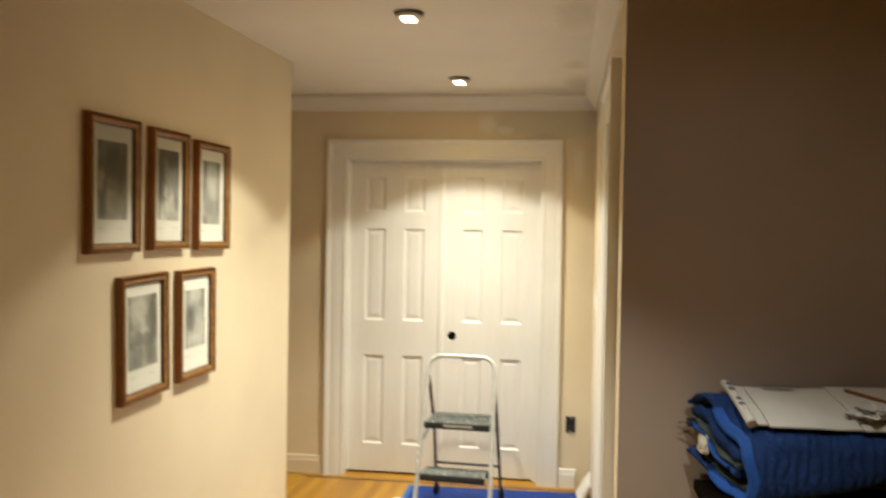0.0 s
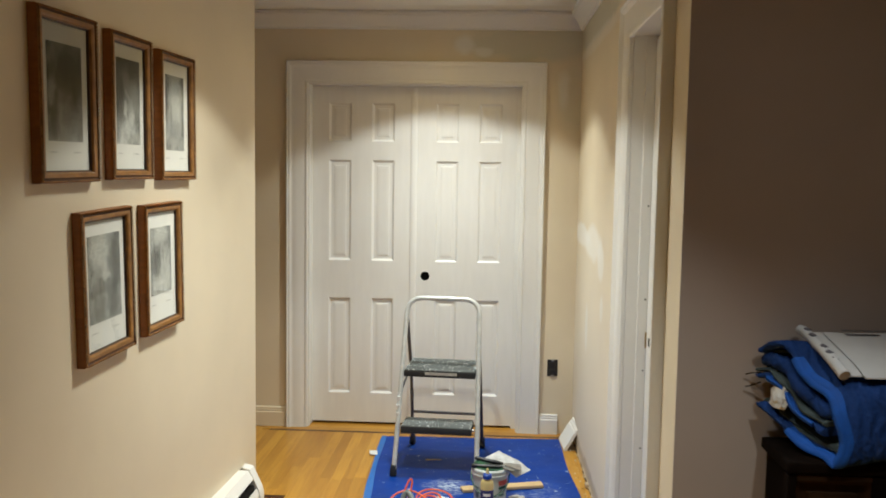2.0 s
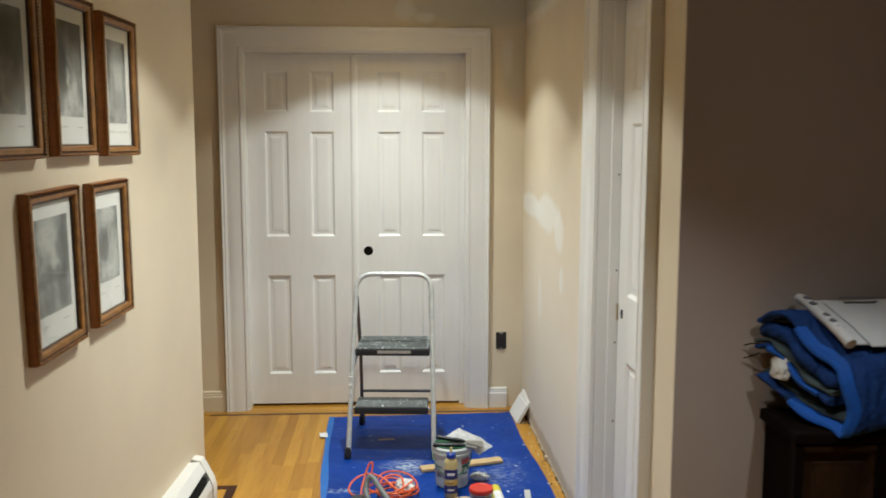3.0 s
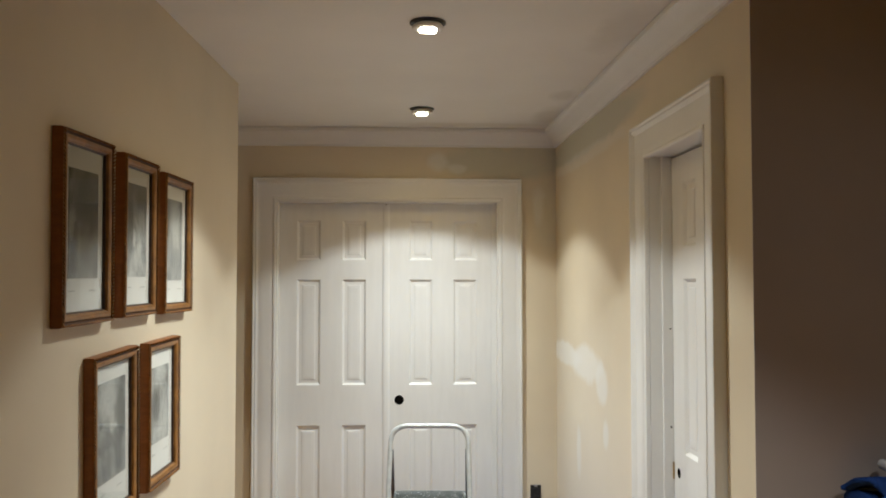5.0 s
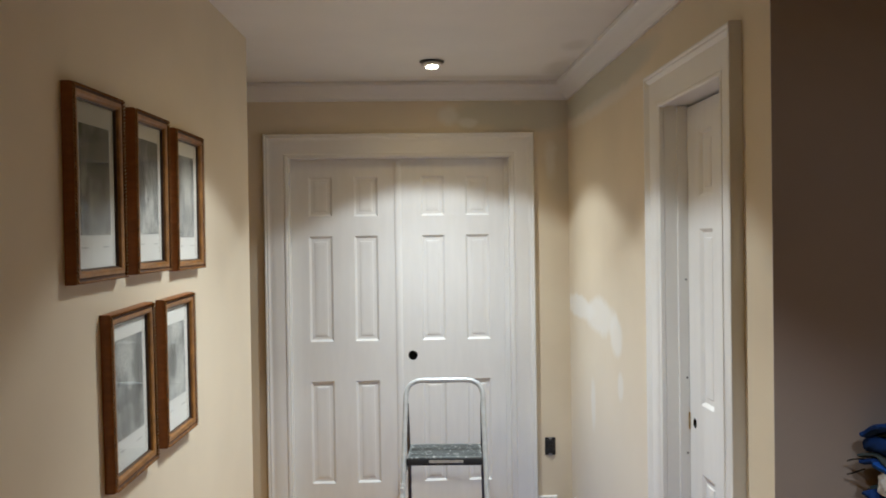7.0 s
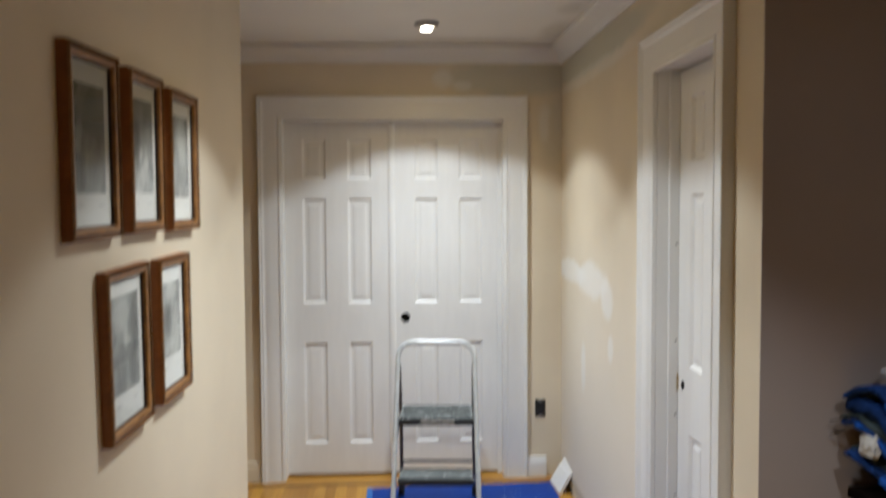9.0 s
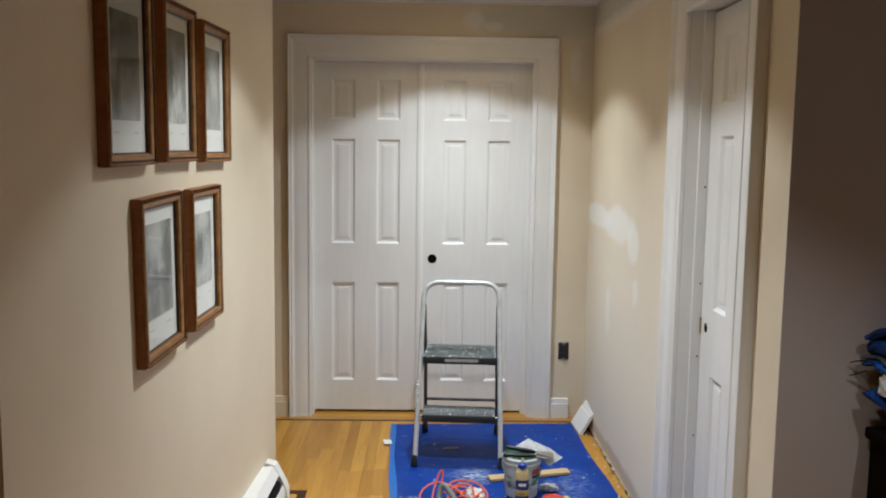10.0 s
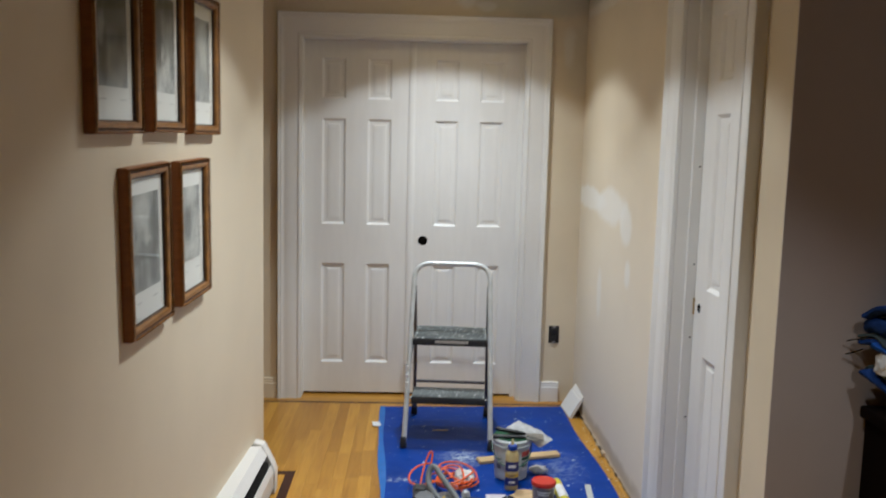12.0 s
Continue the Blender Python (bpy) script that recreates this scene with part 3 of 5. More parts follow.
downlight(*LAMP_NEAR, -6)
downlight(*LAMP_FAR, -6)
# these two fixtures are out of view, added at the assumed lamp places
downlight(*LAMP_ROOM, 0)
downlight(*LAMP_FILL, -6)


# ---- framed prints on the picture wall ----
def rope(bm, a, b, r):
    """A row of slanted beads along a frame edge."""
    a, b = Vector(a), Vector(b)
    d = b - a
    n = max(4, int(d.length / 0.0092))
    for i in range(n):
        c = a + d * ((i + 0.5) / n)
        ax = d.normalized()
        slant = (ax + Vector((0.75, 0, 0)) + ax.cross(Vector((1, 0, 0))) * 0.35).normalized()
        q = slant.to_track_quat("Z", "Y").to_matrix().to_4x4()
        lathe(bm, [(0.0005, -0.0072), (r * 0.8, -0.004), (r, 0), (r * 0.8, 0.004), (0.0005, 0.0072)], 6, Matrix.Translation(c) @ q, caps=False)


def framed_print(y0, y1, z0, z1, seed, dark_low, label, image=(0.055, 0.10, 0.045), tilt=0.0):
    """Local x out of the wall, y along it, z up; the origin at the lower near corner's foot."""
    w, h, deep = y1 - y0, z1 - z0, 0.0275
    ob = thing("framed_print", label, "framed print", PIC @ pose(0.001, y0 - 4.05, z0, tilt), "framed prints in two rows")
    bm = bmesh.new()
    prof = [(0.0, 0.0), (0.0, deep - 0.006), (0.002, deep - 0.002), (0.007, deep), (0.0095, deep - 0.004), (0.012, deep - 0.0045), (0.0140, deep - 0.001), (0.020, deep - 0.0005), (0.025, deep - 0.0025), (0.028, deep - 0.007), (0.029, deep - 0.010), (0.029, 0.0)]
    st = [lambda u, d: (d, u, u), lambda u, d: (d, w - u, u), lambda u, d: (d, w - u, h - u), lambda u, d: (d, u, h - u)]
    sweep(bm, prof, st, closed=True)
    for i, f in enumerate(bm.faces):
        f.material_index = (1, 1, 0, 2, 2, 2, 0, 0, 0, 0, 0, 0)[i % len(prof)]
    fr = part("frame", bm, (M_FRAME, M_FRAME_SIDE, M_GROOVE), ob, smooth=True)
    bm = bmesh.new()
    e = 0.0045
    for a, b in (((deep, e, e), (deep, w - e, e)), ((deep, w - e, e), (deep, w - e, h - e)), ((deep, w - e, h - e), (deep, e, h - e)), ((deep, e, h - e), (deep, e, e))):
        rope(bm, a, b, 0.0027)
    part("beading", bm, M_BEAD, fr, "rope-twist gilt beading", smooth=True)
    bm = bmesh.new()
    sweep(bm, [(0.0285, 0.006), (0.0285, deep - 0.0105), (0.031, deep - 0.0112), (0.033, deep - 0.0140), (0.033, 0.006)], st, closed=True)
    part("liner", bm, M_FRAME_DARK, fr)
    bm = bmesh.new()
    box(bm, (0.004, 0.024, 0.024), (0.010, w - 0.024, h - 0.024))
    mt = part("mount", bm, M_MAT, ob, "off-white paper mount")
    bm = bmesh.new()
    s, t, b = image[0] + 0.010, image[1] + 0.002, image[2] + 0.006
    box(bm, (-0.0005, -(w / 2 - s), -(h - t - b) / 2), (0.0006, w / 2 - s, (h - t - b) / 2))
    part("print", bm, engraving(seed, dark_low), mt, "grey engraved landscape print", at=pose(0.0108, w / 2, b + (h - t - b) / 2))
    for k in (0.22, 0.62):
        bm = bmesh.new()
        box(bm, (0.0, 0.0, 0.0), (0.0006, w * 0.13, 0.0035))
        part("caption_bar", bm, M_CAPTION, mt, at=pose(0.0108, w * k, b * 0.72))
    bm = bmesh.new()
    bm.faces.new([bm.verts.new((0.0125, y, z)) for y, z in ((0.024, 0.024), (w - 0.024, 0.024), (w - 0.024, h - 0.024), (0.024, h - 0.024))])
    g = part("glass", bm, M_GLASS, ob)
    if g.data.polygons[0].normal.x < 0:
        g.data.flip_normals()
    g.visible_shadow = False
    return ob


UP = "gilt-edged dark wood framed grey print in the upper row"
LOW = "gilt-edged dark wood framed grey print in the lower row"
framed_print(2.985, 3.290, 1.484, 1.938, 1, False, UP, (0.055, 0.082, 0.105), 0.8)
framed_print(3.368, 3.645, 1.492, 1.937, 2, False, UP, (0.050, 0.072, 0.104), 0.3)
framed_print(3.714, 4.010, 1.489, 1.928, 3, False, UP, (0.060, 0.074, 0.098), 0.2)
framed_print(3.187, 3.502, 0.960, 1.402, 4, True, LOW, (0.050, 0.072, 0.105), 2.0)
framed_print(3.587, 3.886, 0.976, 1.410, 5, True, LOW, (0.058, 0.080, 0.118), 1.2)


# ---- baseboard heater along the picture wall ----
M_HEAT = plain("white_enamel", (0.78, 0.76, 0.72), 0.35, vary=0.03, relief=0.0002)
M_FIN = plain("dark_fins", (0.10, 0.095, 0.09), 0.6, 0.6, vary=0.4, scale=60)
heater = thing("baseboard_heater", "white enamel baseboard heater along the cream wall", "baseboard heater", PIC @ pose(0, 0.588, 0, 0, 0, 1.4) @ pose(0, -0.588, 0))
Y0, Y1 = -1.47, 0.588
bm = bmesh.new()
sweep(bm, [(0.185, -0.045), (0.195, -0.045), (0.195, 0.040), (0.160, 0.068), (0.157, 0.065), (0.187, 0.037)], [lambda u, d: (d, Y0, u), lambda u, d: (d, Y1 - 0.085, u)])
part("top_cover", bm, M_HEAT, heater)
bm = bmesh.new()
sweep(bm, [(0.025, 0.094), (0.025, 0.098), (0.096, 0.098), (0.124, 0.088), (0.123, 0.084), (0.094, 0.094)], [lambda u, d: (d, Y0, u), lambda u, d: (d, Y1 - 0.085, u)])
part("front_cover", bm, M_HEAT, heater)
# plate is black so that its colour supplies the slot's shade
bm = bmesh.new()
box(bm, (-0.040, Y0, 0.02), (0.004, Y1 - 0.06, 0.19))
part("back_plate", bm, M_BLACK, heater)
bm = bmesh.new()
for i in range(160):
    y = Y1 - 0.066 - i * 0.0115
    box(bm, (0.008, y, 0.07), (0.076, y + 0.001, 0.135))
tagged(part("heating_element", bm, M_FIN, heater, "dark finned metal element"), kind="stuff")
bm = bmesh.new()
out = [(0.001, 0.0), (0.104, 0.0), (0.106, 0.098), (0.094, 0.124), (0.047, 0.200), (0.001, 0.200)]
a = [bm.verts.new((x, Y1 - 0.062 - 0.55 * x, z)) for x, z in out]
b2 = [bm.verts.new((x, Y1 - 0.55 * x, z)) for x, z in out]
for i in range(len(out)):
    j = (i + 1) % len(out)
    bm.faces.new((a[i], a[j], b2[j], b2[i]))
bm.faces.new(a), bm.faces.new(b2)
bmesh.ops.bevel(bm, geom=list(bm.edges), offset=0.003, segments=2, affect="EDGES")
part("end_cap", bm, M_HEAT, heater, smooth=True)


# ---- socket box without its plate ----
M_PLATE = plain("dark_socket", (0.02, 0.018, 0.016), 0.45, vary=0.3)
M_STEEL = plain("galvanised_steel", (0.45, 0.44, 0.42), 0.4, 0.9, vary=0.2, scale=50)
sock = thing("wall_socket", "dark uncovered wall socket in its steel box", "wall socket", pose(0.768, Y_D, 0.397))
bm = bmesh.new()
box(bm, (-0.030, -0.004, -0.050), (0.030, 0.0, 0.050), bevel=0.002)
part("box", bm, M_PLATE, sock)
for s in (-1, 1):
    bm = bmesh.new()
    box(bm, (-0.017, -0.012, s * 0.020 - 0.014), (0.017, -0.003, s * 0.020 + 0.014), bevel=0.004)
    part("outlet_face", bm, M_BLACK, sock)
    bm = bmesh.new()
    box(bm, (-0.009, -0.009, s * 0.046 - 0.006), (0.009, -0.0035, s * 0.046 + 0.006), bevel=0.001)
    part("bracket", bm, M_STEEL, sock, "pale steel mounting bracket")


# ---- step stool ----
M_ALU = plain("silver_painted_tube", (0.60, 0.62, 0.62), 0.40, 0.30, vary=0.12, scale=30, relief=0.0003)
M_GREY_LEG = plain("dark_grey_steel", (0.10, 0.10, 0.11), 0.45, 0.4, vary=0.2, scale=20)
M_STEP = speckled("paint_spattered_tread", (0.150, 0.165, 0.165), (0.62, 0.63, 0.62), 0.405, 60, 0.6, relief=0.002, gloss=0.25)
M_RUBBER = plain("black_rubber", (0.018, 0.018, 0.019), 0.75, vary=0.3)
M_LABEL = plain("worn_label", (0.42, 0.40, 0.36), 0.6, vary=0.3, scale=60)
stool = thing("step_stool", "silver folding two-step stool with paint-spattered dark treads", "step stool", pose(0.129, 5.068, 0.006, 0, 0, -4.0))
bm = bmesh.new()
leg = [(-0.209, 0.0, 0.03), (-0.189, 0.262, 0.870), (0.189, 0.262, 0.870), (0.209, 0.0, 0.03)]
tube(bm, round_path(leg, 0.085, 8), 0.0125, 12)
hoop = part("front_frame", bm, M_ALU, stool, "silver tubular hoop frame", smooth=True)
for s in (-1, 1):
    bm = bmesh.new()
    tube(bm, [(s * 0.186, 0.235, 0.76), (s * 0.188, 0.40, 0.45), (s * 0.196, 0.53, 0.03)], 0.011, 10, flat=0.7)
    rear = part("rear_leg", bm, M_GREY_LEG, stool, "dark grey rear leg", smooth=True)
    for x, y, on in ((0.212, -0.001, hoop), (0.197, 0.533, rear)):
        bm = bmesh.new()
        box(bm, (s * x - 0.017, y - 0.021, 0.0), (s * x + 0.017, y + 0.021, 0.055), bevel=0.008)
        for v in bm.verts:
            if v.co.z > 0.04:
                v.co.x = s * x + (v.co.x - s * x) * 0.8
                v.co.y = y + 0.004 + (v.co.y - y) * 0.75
        part("rubber_foot", bm, M_RUBBER, on, "black rubber foot", smooth=True)
bm = bmesh.new()
tube(bm, [(-0.190, 0.480, 0.200), (0.190, 0.480, 0.200)], 0.008, 8)
part("stretcher", bm, M_GREY_LEG, stool, smooth=True)
for s in (-1, 1):
    bm = bmesh.new()
    tube(bm, [(s * 0.20, 0.115, 0.40), (s * 0.186, 0.36, 0.475)], 0.006, 6)
    part("brace", bm, M_GREY_LEG, stool)
for y0, y1, z, w in ((0.125, 0.400, 0.521, 0.180), (0.012, 0.168, 0.258, 0.176)):
    bm = bmesh.new()
    box(bm, (-w, y0, z - 0.008), (w, y1, z), bevel=0.012, seg=3)
    for i in range(22):
        y = y0 + 0.015 + i * (y1 - y0 - 0.03) / 22
        box(bm, (-w + 0.012, y, z - 0.001), (w - 0.012, y + 0.005, z + 0.0022))
    tread = part("tread", bm, M_STEP, stool, "dark ribbed tread spattered with white paint")
    bm = bmesh.new()
    box(bm, (-w - 0.004, y0 - 0.006, z - 0.040), (w + 0.004, y0 + 0.010, z - 0.006), bevel=0.005)
    box(bm, (-w - 0.002, y0 + 0.010, z - 0.034), (-w + 0.012, y1, z - 0.008), bevel=0.003)
    box(bm, (w - 0.012, y0 + 0.010, z - 0.034), (w + 0.002, y1, z - 0.008), bevel=0.003)
    rim = part("tread_rim", bm, M_RUBBER, tread, "black plastic tread rim", smooth=True)
    for s in (-1, 1):
        bm = bmesh.new()
        lathe(bm, [(0.0001, 0), (0.008, 0.001), (0.008, 0.006), (0.005, 0.010), (0.0001, 0.011)], 10, pose(s * (w + 0.004), y0 + 0.03, z - 0.02, 0, 90 * s, 0))
        part("rivet", bm, M_STEEL, hoop)
bm = bmesh.new()
box(bm, (-0.075, 0.1165, 0.494), (0.090, 0.1190, 0.508))
part("label", bm, M_LABEL, stool, "worn grey maker's strip")
bm = bmesh.new()
for i, (z, hh) in enumerate(((0.275, 0.03), (0.315, 0.028), (0.352, 0.03), (0.388, 0.012))):
    f = z / 0.885
    box(bm, (-0.212 + 0.02 * f - 0.009, 0.265 * f - 0.0145, z), (-0.212 + 0.02 * f + 0.009, 0.265 * f - 0.006, z + hh))
part("sticker", bm, plain("white_sticker", (0.7, 0.7, 0.68), 0.5, vary=0.35, scale=90), stool, "torn white sticker on the tube")


# ---- blue drop sheet ----
def paint_smear(nt, at):
    a = blotch(nt, at, (0.200, 4.955, 0.0), (0.085, 0.085, 0.2), 0.6, 0.10, 22)
    b = blotch(nt, at, (-0.10, 4.68, 0.0), (0.055, 0.022, 0.2), 0.3, 0.03, 22)
    c = blotch(nt, at, (0.635, 4.86, 0.0), (0.10, 0.16, 0.2), 0.5, 0.10, 22)
    streak = ramp(nt, noise_of(nt, at, 55, 4, (0.7, 1.6, 1)), 0.46, 0.60)
    n = math_node(nt, "MAXIMUM", math_node(nt, "MULTIPLY", a, streak), math_node(nt, "MULTIPLY", math_node(nt, "MULTIPLY", b, streak), 0.8))
    return math_node(nt, "MAXIMUM", n, math_node(nt, "MULTIPLY", math_node(nt, "MULTIPLY", c, streak), 0.30))


M_SHEET = speckled("blue_plastic_sheet", (0.005, 0.042, 0.28), (0.50, 0.58, 0.68), 0.34, 38, 0.5, relief=0.006, spot_rough=0.7, extra=paint_smear, gloss=0.14)
M_TAPE = plain("light_blue_tape", (0.020, 0.135, 0.47), 0.5, vary=0.12, scale=20)


def sheet(bm, x0, x1, y0, y1, nx, ny, height, wave, lift):
    grid = []
    for j in range(ny + 1):
        row = []
        for i in range(nx + 1):
            u, v = i / nx, j / ny
            y = y0 + (y1 - y0) * v
            xl = x0 + 0.003 * math.sin(y * 9.0) + 0.006 * math.sin(y * 4.1 + 1)
            xr = x1 + 0.006 * math.sin(y * 7.0 + 2)
            x = xl + (xr - xl) * u
            z = height + wave * (noise.noise((x * 6, y * 5, 0.3)) + 0.6 * noise.noise((x * 17, y * 14, 2.0))) + lift
            row.append(bm.verts.new((x, y, max(0.0012, z))))
        grid.append(row)
    for j in range(ny):
        for i in range(nx):
            bm.faces.new((grid[j][i], grid[j][i + 1], grid[j + 1][i + 1], grid[j + 1][i]))
    top = list(bm.faces)
    out = bmesh.ops.extrude_face_region(bm, geom=top)
    for v in out["geom"]:
        if isinstance(v, bmesh.types.BMVert):
            v.co.z = 0.0005


drop = thing("drop_sheet", "crinkled blue plastic drop sheet with dried white paint", "drop sheet", pose(0.290, 5.758, 0, 0, 0, 2.2))
bm = bmesh.new()
sheet(bm, -0.509, 0.509, -2.42, 0.0, 90, 200, 0.0042, 0.0026, 0)
part("sheet", bm, M_SHEET, drop, smooth=True)
bm = bmesh.new()
sheet(bm, -0.515, -0.489, -2.42, -0.003, 4, 160, 0.0065, 0.0022, 0)
part("edge_tape", bm, M_TAPE, drop, "lighter blue tape along the edge", smooth=True)


# ---- paint-room clutter on the sheet ----
def flat_scrap(name, outline, height, m, material, label, category, parent=None, z0=0.0, bevel=0.0):
    bm = bmesh.new()
    lo = [bm.verts.new((x, y, 0)) for x, y in outline]
    hi = [bm.verts.new((x, y, height)) for x, y in outline]
    n = len(outline)
    for i in range(n):
        bm.faces.new((lo[i], lo[(i + 1) % n], hi[(i + 1) % n], hi[i]))
    bm.faces.new(lo), bm.faces.new(hi)
    if bevel:
        bmesh.ops.bevel(bm, geom=list(bm.edges), offset=bevel, segments=2, affect="EDGES")
    return tagged(part(name, bm, material, parent, at=m), label, category)


def crumple(name, size, m, material, label, category, seed, levels=3, rough=0.35):
    """A crushed scrap of paper or plastic film."""
    bm = bmesh.new()
    bmesh.ops.create_icosphere(bm, subdivisions=levels, radius=1.0)
    for v in bm.verts:
        k = 1 + rough * noise.noise(v.co * 2.3 + Vector((seed, 0, 0))) + rough * 0.8 * noise.noise(v.co * 6.1 + Vector((0, seed, 0)))
        v.co = Vector((v.co.x * size[0], v.co.y * size[1], v.co.z * size[2])) * k
    lo = min(v.co.z for v in bm.verts)
    for v in bm.verts:
        v.co.z = max(v.co.z - lo - size[2] * 0.25, 0)
    return tagged(part(name, bm, material, at=m), label, category)


M_PINE = plain("raw_pine", (0.58, 0.42, 0.21), 0.6, vary=0.15, scale=20, stretch=(0.2, 2, 2))
M_PLY = plain("raw_ply", (0.52, 0.37, 0.20), 0.65, vary=0.2, scale=14, stretch=(0.4, 2, 2))
M_PAPER = plain("white_paper", (0.74, 0.74, 0.73), 0.75, vary=0.08, scale=30)
M_RAG = plain("white_rag", (0.70, 0.69, 0.66), 0.85, vary=0.15, scale=25)
M_FILM = plain("clear_film", (0.52, 0.53, 0.54), 0.30, 0.2, vary=0.25, scale=35)
M_PAIL = plain("grey_pail_plastic", (0.50, 0.54, 0.53), 0.45, vary=0.1, scale=14)
M_GREEN = plain("dark_green_plastic", (0.010, 0.085, 0.036), 0.4, vary=0.15)
M_RED = plain("red_plastic_lid", (0.55, 0.035, 0.018), 0.38, vary=0.12)
M_REDLAB = plain("red_label", (0.50, 0.08, 0.06), 0.5, vary=0.2)
M_CREAMBOT = plain("yellow_cream_bottle", (0.62, 0.50, 0.22), 0.35, vary=0.06)
M_BLUECAP = plain("blue_cap", (0.015, 0.06, 0.36), 0.35, vary=0.1)
M_NAVY = plain("navy_label", (0.025, 0.03, 0.16), 0.45, vary=0.2)
M_GOLD = plain("golden_label", (0.55, 0.36, 0.05), 0.45, vary=0.1)
M_YELLOW = plain("yellow_tin", (0.62, 0.54, 0.03), 0.4, vary=0.1)
M_TUB = plain("grey_tub_label", (0.24, 0.22, 0.24), 0.45, vary=0.2, scale=20)
M_ORANGE = plain("orange_cord", (0.80, 0.13, 0.02), 0.42, vary=0.08)
M_TOOL = plain("grey_tool_casing", (0.032, 0.034, 0.035), 0.42, vary=0.15, scale=20)
M_TOOL_PALE = plain("grey_tool_metal", (0.24, 0.255, 0.26), 0.4, 0.5, vary=0.15, scale=20)
M_BAR = plain("grey_print_bar", (0.20, 0.23, 0.22), 0.6, vary=0.2)
SHEET_Z = 0.008


def ring_label(bm, r0, r1, z0, z1, a0, a1, seg=14):
    """A curved label on a tapered wall, between two angles in degrees."""
    lo, hi = [], []
    for i in range(seg + 1):
        a = radians(a0 + (a1 - a0) * i / seg)
        lo.append(bm.verts.new((r0 * math.cos(a), r0 * math.sin(a), z0)))
        hi.append(bm.verts.new((r1 * math.cos(a), r1 * math.sin(a), z1)))
    for i in range(seg):
        bm.faces.new((lo[i], lo[i + 1], hi[i + 1], hi[i]))


# pail of filler with its lid, handle and the tools laid across it
pail = thing("filler_pail", "grey plastic filler pail with green lid and worn labels", "pail", pose(0.403, 4.735, SHEET_Z))
R0, R1, HP = 0.072, 0.084, 0.185
bm = bmesh.new()
lathe(bm, [(R0 - 0.004, 0), (R0, 0.004), (R0 + (R1 - R0) * 0.82, 0.148), (R1 + 0.003, 0.150), (R1 + 0.004, 0.158), (R1, 0.160), (R1 + 0.003, 0.168), (R1 + 0.004, 0.178), (R1 - 0.004, HP)], 36)
part("body", bm, M_PAIL, pail, smooth=True)
bm = bmesh.new()
lathe(bm, [(R1 - 0.004, HP - 0.001), (R1 - 0.005, HP + 0.005), (R1 - 0.010, HP + 0.006), (R1 - 0.014, HP + 0.001), (0.02, HP)], 36)
part("lid", bm, M_GREEN, pail, "dark green lid", smooth=True)
rr = lambda z, e=0.0012: R0 + (R1 - R0) * 0.82 * (z - 0.004) / 0.144 + e
for a0, a1, z0, z1, m in ((-62, -18, 0.112, 0.136, M_REDLAB), (-60, -20, 0.095, 0.108, M_GREEN), (-58, -28, 0.078, 0.085, M_BAR), (-58, -34, 0.064, 0.070, M_GREEN), (-56, -24, 0.045, 0.058, M_PAPER), (-150, -132, 0.050, 0.074, M_BAR), (-148, -128, 0.095, 0.101, M_BAR)):
    bm = bmesh.new()
    ring_label(bm, rr(z0), rr(z1), z0, z1, a0, a1)
    part("label", bm, m, pail)
bm = bmesh.new()
tube(bm, [(-(R1 + 0.004) * math.cos(radians(k)), -(R1 + 0.006) * math.sin(radians(k)) * 0.92, 0.150 - 0.085 * math.sin(radians(k))) for k in range(0, 181, 12)], 0.003, 6)
part("bail_handle", bm, M_GREEN, pail, "dark green wire handle", smooth=True)

knives = [((0.331, 4.735, 0.225), (0.461, 4.715, 0.208), 0.013, 0.16), ((0.316, 4.70, 0.200), (0.461, 4.69, 0.198), 0.015, 0.10)]
for (a, b, r, blade) in knives:
    a, b = Vector(a), Vector(b)
    d = (b - a).normalized()
    th = thing("filling_knife", "black-handled filling knife lying across the pail", "filling knife")
    bm = bmesh.new()
    pts = [a, a + d * 0.012, a + d * 0.05, b - d * 0.03, b]
    tube(bm, pts, [r * 0.6, r, r * 0.85, r, r * 0.6], 10, flat=0.75)
    part("handle", bm, M_BLACK, th, smooth=True)
    bm = bmesh.new()
    n = Vector((-d.y, d.x, 0))
    vs = [b - n * 0.012, b + n * 0.012, b + d * blade * 0.5 + n * 0.04, b + d * blade * 0.5 - n * 0.04]
    lo = [bm.verts.new(v) for v in vs]
    hi = [bm.verts.new(v + Vector((0, 0, 0.0015))) for v in vs]
    for i in range(4):
        bm.faces.new((lo[i], lo[(i + 1) % 4], hi[(i + 1) % 4], hi[i]))
    bm.faces.new(lo), bm.faces.new(hi)
    part("blade", bm, M_STEEL, th, "thin steel blade")

bm = bmesh.new()
g = [[None] * 15 for _ in range(11)]
for i in range(15):
    for j in range(11):
        u, v = i / 14, j / 10
        x, y = -0.085 + 0.180 * u, -0.045 + 0.090 * v
        g[j][i] = bm.verts.new((x + 0.02 * v, y, 0.004 * noise.noise((x * 20, y * 24, 4)) + 0.002 * noise.noise((x * 70, y * 60, 1)) - 0.05 * max(0, u - 0.6) ** 1.3))
for j in range(10):
    for i in range(14):
        bm.faces.new((g[j][i], g[j][i + 1], g[j + 1][i + 1], g[j + 1][i]))
out = bmesh.ops.extrude_face_region(bm, geom=list(bm.faces))
for v in out["geom"]:
    if isinstance(v, bmesh.types.BMVert):
        v.co.z += 0.0015
tagged(part("plastic_pouch", bm, M_FILM, at=pose(0.470, 4.760, 0.205, 14, 14, -32)), "crumpled pale plastic pouch resting on the pail", "pouch")

